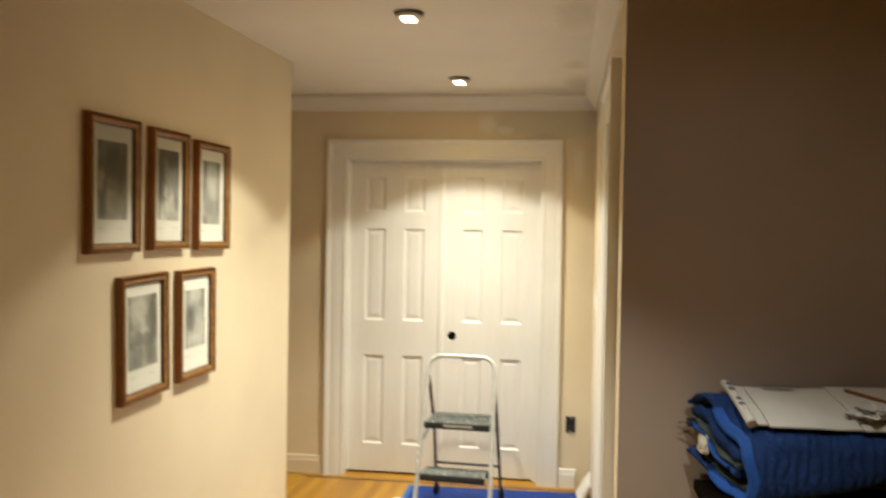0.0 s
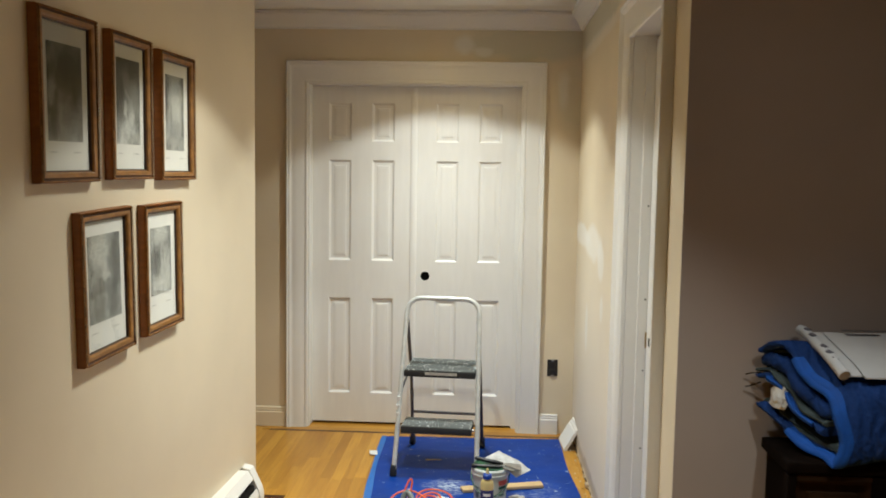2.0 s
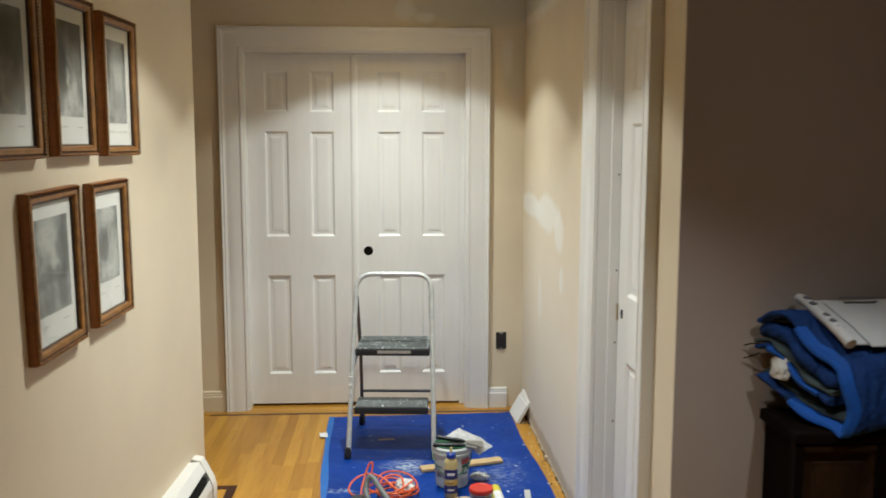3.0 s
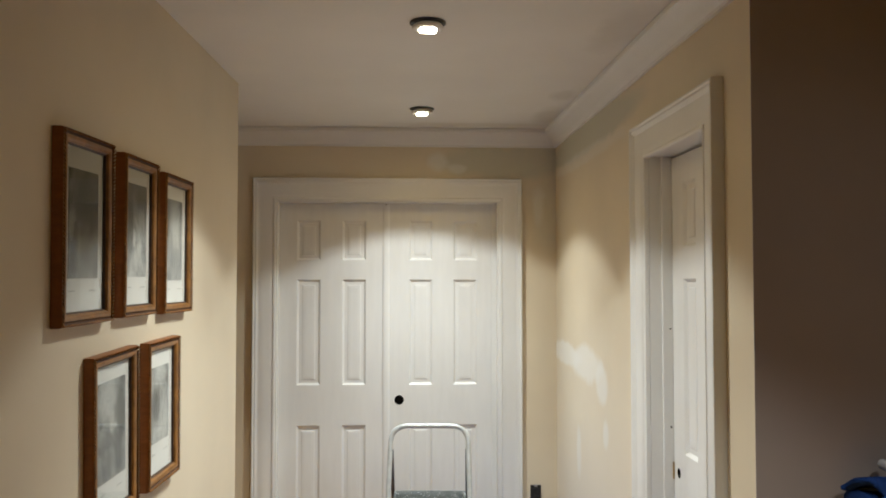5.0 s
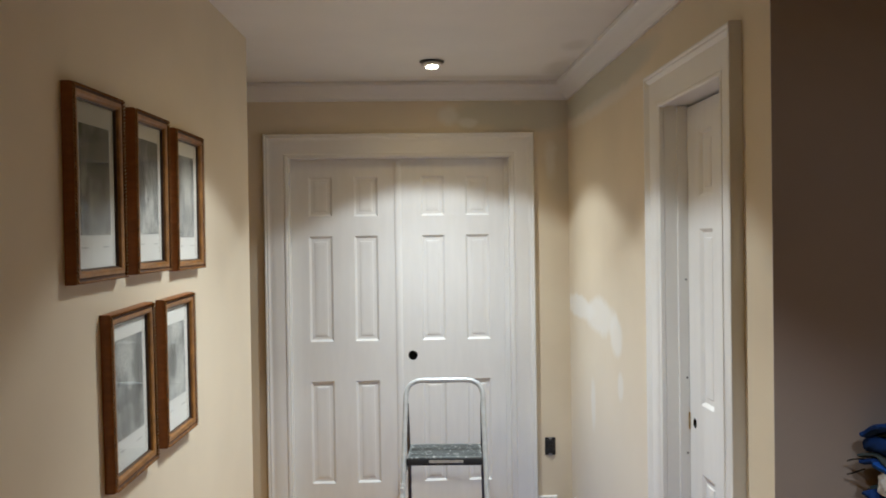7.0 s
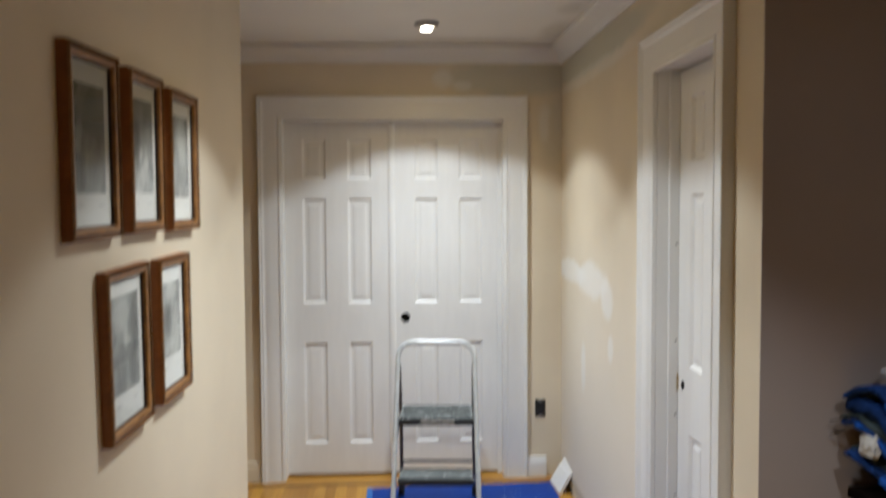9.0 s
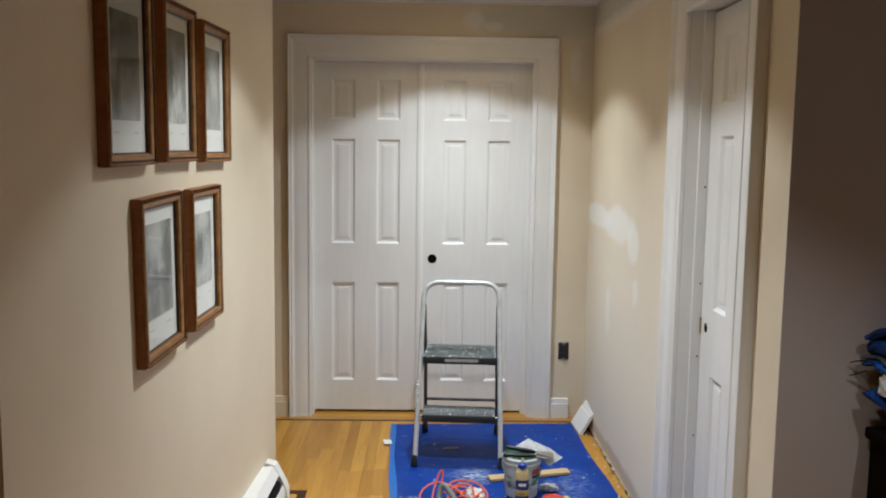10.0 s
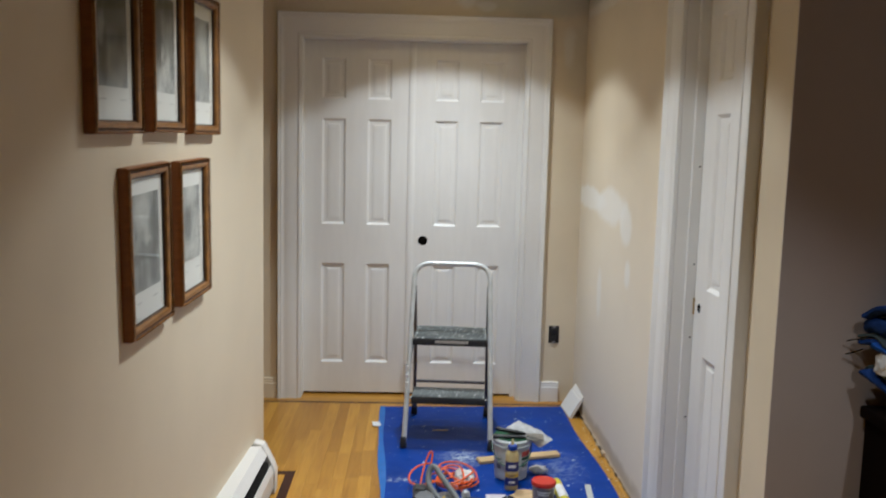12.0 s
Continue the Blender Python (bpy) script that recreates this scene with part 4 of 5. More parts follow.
# glue bottle
glue = thing("glue_bottle", "cream wood-glue bottle with blue cap and navy label", "glue bottle", pose(0.389, 4.580, SHEET_Z))
bm = bmesh.new()
lathe(bm, [(0.026, 0), (0.029, 0.004), (0.029, 0.150), (0.027, 0.163), (0.020, 0.174), (0.016, 0.178), (0.016, 0.183)], 28)
for v in bm.verts:
    v.co.y *= 0.72
part("body", bm, M_CREAMBOT, glue, smooth=True)
bm = bmesh.new()
lathe(bm, [(0.0195, 0.178), (0.0205, 0.181), (0.0200, 0.195), (0.016, 0.199), (0.008, 0.200)], 20)
part("cap", bm, M_BLUECAP, glue, "blue screw cap", smooth=True)
bm = bmesh.new()
lathe(bm, [(0.0075, 0.199), (0.006, 0.214), (0.0045, 0.222), (0.001, 0.224)], 14)
part("nozzle", bm, M_CREAMBOT, glue, "pale nozzle", smooth=True)
for z0, z1, m in ((0.085, 0.128, M_NAVY), (0.060, 0.074, M_GOLD), (0.022, 0.058, M_NAVY)):
    bm = bmesh.new()
    ring_label(bm, 0.0298, 0.0298, z0, z1, -165, -15)
    for v in bm.verts:
        v.co.y *= 0.725
    part("label", bm, m, glue)
for z0, z1, a0, a1 in ((0.102, 0.114, -125, -60), (0.066, 0.069, -130, -70), (0.034, 0.042, -120, -65)):
    bm = bmesh.new()
    ring_label(bm, 0.0305, 0.0305, z0, z1, a0, a1)
    for v in bm.verts:
        v.co.y *= 0.73
    part("label_bar", bm, M_PAPER if z0 != 0.066 else M_NAVY, glue)

# tub with a red lid
tub = thing("filler_tub", "small filler tub with red lid and grey label", "tub", pose(0.506, 4.440, SHEET_Z))
bm = bmesh.new()
lathe(bm, [(0.040, 0), (0.043, 0.003), (0.047, 0.085), (0.047, 0.090)], 30)
part("body", bm, M_PAIL, tub, smooth=True)
bm = bmesh.new()
lathe(bm, [(0.050, 0.080), (0.051, 0.083), (0.051, 0.094), (0.049, 0.098), (0.044, 0.098), (0.042, 0.096), (0.0001, 0.096)], 30)
part("lid", bm, M_RED, tub, "red snap lid", smooth=True)
bm = bmesh.new()
ring_label(bm, 0.0445, 0.0472, 0.014, 0.074, -175, 5, 20)
part("label", bm, M_TUB, tub)
for z0, a0, a1 in ((0.058, -130, -60), (0.048, -125, -70), (0.030, -135, -80)):
    bm = bmesh.new()
    ring_label(bm, 0.0479, 0.0481, z0, z0 + 0.006, a0, a1)
    part("label_bar", bm, M_PAPER, tub)

# yellow tin lying on its side
tin = thing("yellow_tube", "yellow caulk tube with white label lying down", "tube", pose(0.586, 4.465, SHEET_Z + 0.024, 0, 0, 1.5) @ pose(0, 0, 0, 90, 0, 0))
bm = bmesh.new()
lathe(bm, [(0.020, -0.13), (0.024, -0.127), (0.024, 0.11), (0.020, 0.114)], 22)
part("body", bm, M_YELLOW, tin, smooth=True)
bm = bmesh.new()
ring_label(bm, 0.0246, 0.0246, -0.06, 0.06, 20, 140)
part("label", bm, M_PAPER, tin)
bm = bmesh.new()
lathe(bm, [(0.021, 0.1145), (0.022, 0.118), (0.022, 0.124), (0.018, 0.127)], 22)
part("end_cap", bm, M_BLACK, tin, "black end cap", smooth=True)

# loose wood, paper and film
flat_scrap("wood_board", [(-0.205, -0.030), (0.200, -0.026), (0.205, 0.030), (-0.205, 0.028)], 0.014, pose(0.467, 4.945, SHEET_Z, 0, 0, 14.5), M_PINE, "raw pine board offcut lying behind the pail", "board", bevel=0.002)
flat_scrap("ply_scrap", [(-0.10, -0.05), (0.09, -0.055), (0.10, -0.01), (0.045, 0.05), (0.0, 0.062), (-0.02, 0.03), (-0.085, 0.005)], 0.006, pose(0.430, 4.505, SHEET_Z, 0, 0, 22), M_PLY, "ragged raw plywood scrap on the sheet", "wood scrap", bevel=0.001)
flat_scrap("shim", [(-0.013, -0.24), (0.013, -0.24), (0.013, 0.20), (-0.013, 0.20)], 0.005, pose(0.709, 4.43, SHEET_Z, 0, 0, -6), plain("grey_shim", (0.48, 0.49, 0.46), 0.6, vary=0.1, scale=20, stretch=(2, 0.2, 1)), "pale grey wooden shim", "shim", bevel=0.001)
flat_scrap("paper_scrap", [(-0.045, -0.03), (0.04, -0.035), (0.045, 0.03), (-0.04, 0.035)], 0.0015, pose(0.315, 4.485, SHEET_Z, 0, 0, 4), plain("pale_card", (0.60, 0.57, 0.62), 0.7, vary=0.06), "pale mauve card scrap on the sheet", "card")
flat_scrap("paper_slip", [(-0.020, -0.035), (0.022, -0.032), (0.020, 0.036), (-0.022, 0.034)], 0.0012, pose(-0.227, 5.42, 0.009, 0, 4, 6), M_PAPER, "small white paper slip at the tape edge", "paper slip")
flat_scrap("wood_sliver", [(-0.04, -0.003), (0.04, -0.002), (0.04, 0.003), (-0.04, 0.002)], 0.004, pose(0.105, 5.33, SHEET_Z, 0, 0, 5), M_PINE, "thin wood sliver on the drop sheet", "sliver")
crumple("rag", (0.042, 0.024, 0.018), pose(0.532, 4.765, SHEET_Z, 0, 0, -12), M_PAPER, "crushed clear plastic film", "film", 3.0)
crumple("rag", (0.038, 0.055, 0.030), pose(0.189, 4.655, SHEET_Z, 0, 0, 20), M_RAG, "crumpled white rag inside the cord", "rag", 7.0)
crumple("rag", (0.05, 0.03, 0.022), pose(0.649, 4.255, SHEET_Z, 0, 0, -30), M_RAG, "crumpled white rag beside the yellow tube", "rag", 11.0)
flat_scrap("paint_stirrer", [(-0.012, -0.12), (0.012, -0.12), (0.012, 0.12), (-0.012, 0.12)], 0.006, pose(0.609, 4.270, SHEET_Z + 0.03, 8, 0, 52), M_PINE, "raw wooden stirring stick", "stirring stick", bevel=0.001)

# orange extension cord in loose coils
bm = bmesh.new()
pts = []
for k in range(6 * 24):
    a = k / 24 * 2 * math.pi
    turn = k / 24
    cx, cy = 0.105 + 0.022 * math.sin(turn * 2.1), 4.625 + 0.028 * math.cos(turn * 1.7)
    r = 0.066 + 0.014 * math.sin(turn * 3.3) + 0.010 * math.sin(a * 2 + turn)
    pts.append((cx + r * 1.15 * math.cos(a), cy + r * 1.25 * math.sin(a), SHEET_Z + 0.006 + 0.007 * turn + 0.024 * (0.5 + 0.5 * math.sin(a + turn * 1.3)) * (turn / 5)))
tube(bm, pts, 0.0040, 7)
loop = [(0.06, 4.55, 0.06), (0.0, 4.55, 0.045), (-0.055, 4.55, 0.035), (-0.090, 4.565, 0.042), (-0.092, 4.60, 0.060), (-0.060, 4.64, 0.080), (-0.01, 4.66, 0.088), (0.04, 4.655, 0.075), (0.085, 4.62, 0.055), (0.11, 4.58, 0.035), (0.13, 4.53, 0.018), (0.15, 4.49, 0.012)]
loop2 = [(-0.045, 4.57, 0.02), (-0.040, 4.60, 0.05), (-0.025, 4.64, 0.095), (-0.010, 4.66, 0.130), (0.001, 4.662, 0.140), (0.006, 4.658, 0.128), (0.000, 4.64, 0.09), (-0.012, 4.61, 0.05), (-0.02, 4.57, 0.02)]


tube(bm, smooth_pts(loop), 0.0040, 7)
tube(bm, smooth_pts(loop2), 0.0040, 7)
tagged(part("extension_cord", bm, M_ORANGE, smooth=True, at=pose(0.043, 0, 0)), "orange extension cord in a loose heap on the sheet", "extension cord")

# portable saw with its loop handle
M_HANDLE = plain("pale_handle", (0.15, 0.16, 0.165), 0.40, vary=0.14)
saw = thing("power_saw", "grey portable power saw lying on the drop sheet", "power saw", pose(0.047, 0, SHEET_Z))
bm = bmesh.new()
box(bm, (-0.082, 4.22, 0.0), (-0.014, 4.425, 0.080), bevel=0.008, seg=3)
box(bm, (-0.075, 4.36, 0.075), (-0.030, 4.42, 0.088), bevel=0.005, seg=2)
part("motor_housing", bm, M_TOOL, saw, "dark grey motor housing", smooth=True)
bm = bmesh.new()
for i in range(6):
    box(bm, (-0.0835, 4.25 + i * 0.022, 0.02), (-0.081, 4.262 + i * 0.022, 0.055))
part("vent", bm, M_BLACK, saw, "black cooling slots")
bm = bmesh.new()
lathe(bm, [(0.0001, -0.020), (0.038, -0.020), (0.044, -0.014), (0.044, 0.012), (0.038, 0.020), (0.0001, 0.021)], 24, pose(-0.035, 4.27, 0.075, 18, 0, 0))
part("knob", bm, M_BLACK, saw, "black round adjusting knob", smooth=True)
bm = bmesh.new()
bmesh.ops.create_uvsphere(bm, u_segments=24, v_segments=14, radius=1.0)
for v in bm.verts:
    v.co = Vector((0.052 + v.co.x * 0.058, 4.345 + v.co.y * 0.085, 0.034 + max(-0.034, v.co.z * 0.036)))
part("blade_guard", bm, M_TOOL_PALE, saw, "pale grey rounded guard", smooth=True)
bm = bmesh.new()
tube(bm, smooth_pts([(0.150, 4.19, 0.030), (0.115, 4.265, 0.055), (0.072, 4.33, 0.095), (0.032, 4.39, 0.132), (0.010, 4.425, 0.152), (-0.006, 4.432, 0.153), (-0.017, 4.42, 0.130), (-0.018, 4.39, 0.100), (0.000, 4.34, 0.085), (0.035, 4.275, 0.065), (0.075, 4.19, 0.035)]), 0.0125, 12)
part("loop_handle", bm, M_HANDLE, saw, "grey looped carrying handle", smooth=True)
bm = bmesh.new()
box(bm, (-0.088, 4.16, 0.0), (0.13, 4.40, 0.006), bevel=0.002)
part("base_plate", bm, M_TOOL_PALE, saw)
bm = bmesh.new()
tube(bm, [(0.02, 4.24, 0.02), (0.03, 4.29, 0.075), (0.045, 4.31, 0.078)], 0.004, 8)
part("pointer", bm, M_GOLD, saw, "brass-coloured pointer")

# nail gun lying beside the saw
gun = thing("nail_gun", "black and silver pneumatic nail gun lying down", "nail gun", pose(0.248, 4.335, SHEET_Z))
bm = bmesh.new()
tube(bm, [(-0.075, 0.040, 0.030), (-0.05, 0.034, 0.031), (0.0, 0.016, 0.035), (0.055, -0.004, 0.040)], [0.013, 0.019, 0.018, 0.020], 14)
part("grip", bm, M_BLACK, gun, "black rubber grip", smooth=True)
bm = bmesh.new()
lathe(bm, [(0.026, -0.085), (0.030, -0.080), (0.029, -0.03), (0.033, -0.026), (0.033, 0.012), (0.029, 0.020), (0.024, 0.022)], 24, pose(0.102, -0.030, 0.036, -66, 0, 10))
part("head", bm, M_STEEL, gun, "silver cylinder head", smooth=True)
bm = bmesh.new()
lathe(bm, [(0.031, 0.018), (0.034, 0.022), (0.033, 0.034), (0.022, 0.040), (0.0001, 0.041)], 22, pose(0.102, -0.030, 0.036, -66, 0, 10))
part("cap", bm, M_BLACK, gun, "black end cap", smooth=True)
bm = bmesh.new()
tube(bm, [(0.050, -0.012, 0.036), (0.085, -0.030, 0.036)], [0.022, 0.026], 14)
part("neck", bm, M_STEEL, gun, "silver neck", smooth=True)
bm = bmesh.new()
box(bm, (0.035, -0.055, 0.018), (0.080, -0.030, 0.034), bevel=0.005)
part("trigger", bm, M_RED, gun, "red trigger")
for x0, x1, y0, y1 in ((-0.13, 0.03, -0.045, -0.020), (-0.12, 0.05, -0.090, -0.066)):
    bm = bmesh.new()
    box(bm, (x0, y0, 0.0), (x1, y1, 0.022), bevel=0.004)
    part("magazine", bm, M_BLACK, gun, smooth=True)
bm = bmesh.new()
lathe(bm, [(0.008, 0), (0.012, 0.004), (0.012, 0.018), (0.008, 0.022), (0.007, 0.034)], 12, pose(-0.074, 0.040, 0.030, 0, -90, -12))
part("air_fitting", bm, M_STEEL, gun, "steel air fitting")
crumple("rag", (0.018, 0.020, 0.022), pose(0.182, 4.405, SHEET_Z + 0.02, 0, 0, 10), M_FILM, "scrap of clear film by the nail gun", "film", 2.0)
bar = thing("pry_bar", "black steel pry bar lying flat", "pry bar", pose(0.513, 4.33, SHEET_Z, 0, 0, 8))
bm = bmesh.new()
tube(bm, [(-0.08, 0.0, 0.012), (0.0, 0.003, 0.012), (0.06, 0.004, 0.012), (0.085, 0.004, 0.016)], [0.010, 0.010, 0.010, 0.006], 8, flat=0.6)
part("shaft", bm, M_GREY_LEG, bar, smooth=True)
bm = bmesh.new()
tube(bm, [(-0.04, 0.03, 0.012), (0.02, 0.036, 0.012)], 0.011, 8, flat=0.7)
part("jaw", bm, M_BLACK, bar, smooth=True)

# plaster crumbs and chips along the foot of the unfinished wall
bm = bmesh.new()
rnd = random.Random(3)
for i in range(80):
    y = rnd.uniform(4.3, 5.75)
    x = 0.885 - abs(rnd.gauss(0, 0.022)) - 0.004
    s = rnd.uniform(0.0007, 0.0022) * (2.2 if rnd.random() < 0.1 else 1)
    box(bm, (-s, -s * rnd.uniform(0.5, 1.6), 0), (s, s * rnd.uniform(0.5, 1.6), s * 0.8), m=pose(x, y, 0.0004, 0, 0, rnd.uniform(0, 180)), mat=0 if rnd.random() < 0.8 else 1)
tagged(part("plaster_crumbs", bm, (M_RAG, M_GAP_SHADE_CHIPS)), "white plaster crumbs and dark chips along the wall", "crumbs", kind="stuff")
bm = bmesh.new()
rnd = random.Random(8)
M_TORN = plain("torn_plaster", (0.50, 0.39, 0.26), 0.85, vary=0.3, scale=60)
y = 4.28
while y < 5.74:
    ln = rnd.uniform(0.012, 0.055)
    out, h = rnd.uniform(0.001, 0.008), rnd.uniform(0.003, 0.010)
    if rnd.random() < 0.03:
        out, h = 0.016, 0.018
    # the dark pieces stand in for shade in the gap at the wall's foot
    box(bm, (X_R - out, y, 0.0005), (X_R + 0.002, y + ln, h), bevel=0.0008, m=pose(0, 0, 0), mat=0 if rnd.random() < 0.35 else 1)
    y += ln * rnd.uniform(0.9, 1.1)
tagged(part("torn_plaster_edge", bm, (M_GAP_SHADE_CHIPS, M_TORN)), "ragged torn plaster edge where the baseboard was", "plaster edge", kind="stuff")


# ---- chest in the room, with a folded moving blanket and papers ----
M_CHEST = plain("dark_stained_chest", (0.0055, 0.0028, 0.0018), 0.85, vary=0.45, scale=12, stretch=(1, 1, 0.25), gloss=0.06)
M_CHEST_IRON = plain("black_iron_band", (0.004, 0.003, 0.0025), 0.75, 0.0, vary=0.3, gloss=0.15)
M_LATCH = plain("tarnished_latch", (0.040, 0.031, 0.018), 0.65, 0.4, vary=0.4, scale=40)
M_CHEST_PANEL = plain("brown_chest_panel", (0.034, 0.016, 0.0068), 0.75, vary=0.5, scale=9, stretch=(1, 1, 0.2), gloss=0.1)
M_EDGE_HIGHLIGHT = plain("top_edge_highlight", (0.13, 0.105, 0.075), 0.6, vary=0.5, scale=30)
chest = thing("wooden_chest", "dark stained wooden chest with brown door panels and brass pulls", "chest", pose(1.122, 2.962, 0))
CW, CD, CH = 1.0, 0.208, 0.832
bm = bmesh.new()
box(bm, (0.012, 0.022, 0.05), (CW - 0.012, CD - 0.006, CH - 0.034))
part("body", bm, M_CHEST, chest)
bm = bmesh.new()
box(bm, (-0.004, -0.006, CH - 0.032), (CW + 0.004, CD, CH), bevel=0.007, seg=3)
top = part("top", bm, M_CHEST, chest, smooth=True)
# thin pale tube: the highlight on the top's front edge, put into colour
bm = bmesh.new()
tube(bm, [(0.245 + i * 0.03, -0.0035, CH - 0.0022 + 0.0012 * math.sin(i * 0.8)) for i in range(24)], 0.0026, 6)
part("edge_highlight", bm, M_EDGE_HIGHLIGHT, top, "pale line painted as the front edge's highlight", smooth=True)
for x, w in ((0.0, 0.022), (0.205, 0.034), (0.50, 0.034), (0.795, 0.034), (CW - 0.022, 0.022)):
    bm = bmesh.new()
    box(bm, (x, 0.0, 0.0), (x + w, 0.03, CH - 0.034), bevel=0.003)
    part("post", bm, M_CHEST, chest)
for x0, x1 in ((0.022, 0.205), (0.829, CW - 0.022)):
    bm = bmesh.new()
    raised_panel(bm, x0, x1, 0.06, CH - 0.05, 0.006)
    box(bm, (x0, 0.0, 0.03), (x1, 0.028, 0.06), bevel=0.002)
    box(bm, (x0, 0.0, CH - 0.05), (x1, 0.028, CH - 0.034), bevel=0.002)
    part("door_panel", bm, M_CHEST_PANEL, chest, "reddish brown door panel")
for x0, x1 in ((0.240, 0.499), (0.535, 0.794)):
    for z0, z1 in ((0.05, 0.23), (0.236, 0.43), (0.436, 0.63), (0.636, 0.755), (0.760, 0.796)):
        bm = bmesh.new()
        box(bm, (x0, 0.001, z0), (x1, 0.026, z1), bevel=0.003)
        front = part("drawer_front", bm, M_CHEST, chest)
        zc = (z0 + z1) / 2 + (0.018 if z1 - z0 > 0.1 else 0)
        bm = bmesh.new()
        box(bm, (x0 + 0.022, -0.003, zc - 0.010), (x0 + 0.058, 0.0015, zc + 0.010), bevel=0.003)
        tube(bm, smooth_pts([(x0 + 0.026, -0.003, zc + 0.004), (x0 + 0.030, -0.012, zc - 0.006), (x0 + 0.050, -0.012, zc - 0.006), (x0 + 0.054, -0.003, zc + 0.004)], 4), 0.0018, 6)
        part("pull", bm, M_LATCH, front, "tarnished brass bail pull", smooth=True)


def blanket_cloth(name, colour):
    """Quilted moving-blanket cloth, woven and creased."""
    m, nt, b = nodes_of(name)
    at = coords(nt)
    big = noise_of(nt, at, 9, 4)
    weave = noise_of(nt, at, 260, 2)
    zig = nt.nodes.new("ShaderNodeTexWave")
    zig.inputs["Scale"].default_value, zig.inputs["Distortion"].default_value, zig.inputs["Detail Scale"].default_value = 11.0, 5.0, 2.0
    nt.links.new(at, zig.inputs["Vector"])
    c = mix(nt, ramp(nt, big, 0.3, 0.7), tuple(v * 0.7 for v in colour), tuple(v * 1.25 for v in colour))
    nt.links.new(mix(nt, math_node(nt, "MULTIPLY", ramp(nt, weave, 0.4, 0.7), 0.35), c, tuple(v * 0.5 for v in colour)), b.inputs["Base Color"])
    b.inputs["Roughness"].default_value = 0.8
    b.inputs["Specular IOR Level"].default_value = 0.2
    bump(nt, b, math_node(nt, "ADD", math_node(nt, "MULTIPLY", zig.outputs["Fac"], 1.0), math_node(nt, "ADD", big, math_node(nt, "MULTIPLY", weave, 0.15))), 0.7, 0.006)
    return m


M_BLANKET = blanket_cloth("blue_blanket_cloth", (0.012, 0.040, 0.165))
M_BINDING = plain("bright_blue_binding", (0.004, 0.074, 0.38), 0.78, vary=0.15, scale=40, grain=300)
M_PADDING = plain("grey_green_padding", (0.05, 0.065, 0.066), 0.9, vary=0.3, scale=40)

STACK = Matrix.LocRotScale((0.0495, -0.0851, 0.1364), None, (0.955, 0.955, 0.955))
# a bundle folded in two: the crease at the front, the open ends at the back; outlines as (y, z, x) along its slanted end
blanket = thing("moving_blanket", "folded blue quilted moving blanket with bright blue binding", "moving blanket")
OUTER = smooth_pts([(3.160, 1.078, 1.094), (3.130, 1.100, 1.108), (3.090, 1.106, 1.132), (3.050, 1.068, 1.160), (3.004, 1.027, 1.190), (2.957, 0.985, 1.218), (2.934, 0.930, 1.233), (2.928, 0.868, 1.236), (2.940, 0.820, 1.230),
                    (2.976, 0.834, 1.206), (3.026, 0.848, 1.175), (3.086, 0.876, 1.138), (3.150, 0.922, 1.098)], 5)
INNER = smooth_pts([(3.158, 1.012, 1.096), (3.128, 1.018, 1.112), (3.100, 1.003, 1.130), (3.067, 0.972, 1.150), (3.030, 0.938, 1.172), (2.996, 0.920, 1.194), (2.972, 0.914, 1.208)], 5)
TUCK = smooth_pts([(3.150, 0.944, 1.104), (3.090, 0.905, 1.142), (3.030, 0.880, 1.180), (2.976, 0.868, 1.214)], 5)


def fold_point(curve, k, inset, x):
    """A point on a fold's outline, moved inwards; the sag evens out along the chest."""
    p = curve[k]
    a, b = curve[max(0, k - 1)], curve[min(len(curve) - 1, k + 1)]
    ty, tz = b.x - a.x, b.y - a.y
    ln = math.hypot(ty, tz) or 1
    y, z = p.x - tz / ln * inset, p.y + ty / ln * inset
    low = max(0.0, min(1.0, (0.99 - z) / 0.16))
    even = max(0.0, min(1.0, (x - 1.22) / 0.50))
    z += 0.115 * low * even
    z += 0.036 * max(0.0, min(1.0, (x - 1.20) / 0.12)) * max(0.0, min(1.0, (3.085 - y) / 0.08)) * max(0.0, min(1.0, (z - 0.90) / 0.06))
    w = 0.006 * noise.noise((x * 8, y * 9 + inset * 40, z * 9)) + 0.003 * noise.noise((x * 24, y * 25, z * 25 + inset * 50))
    return Vector((x, y, z + w))


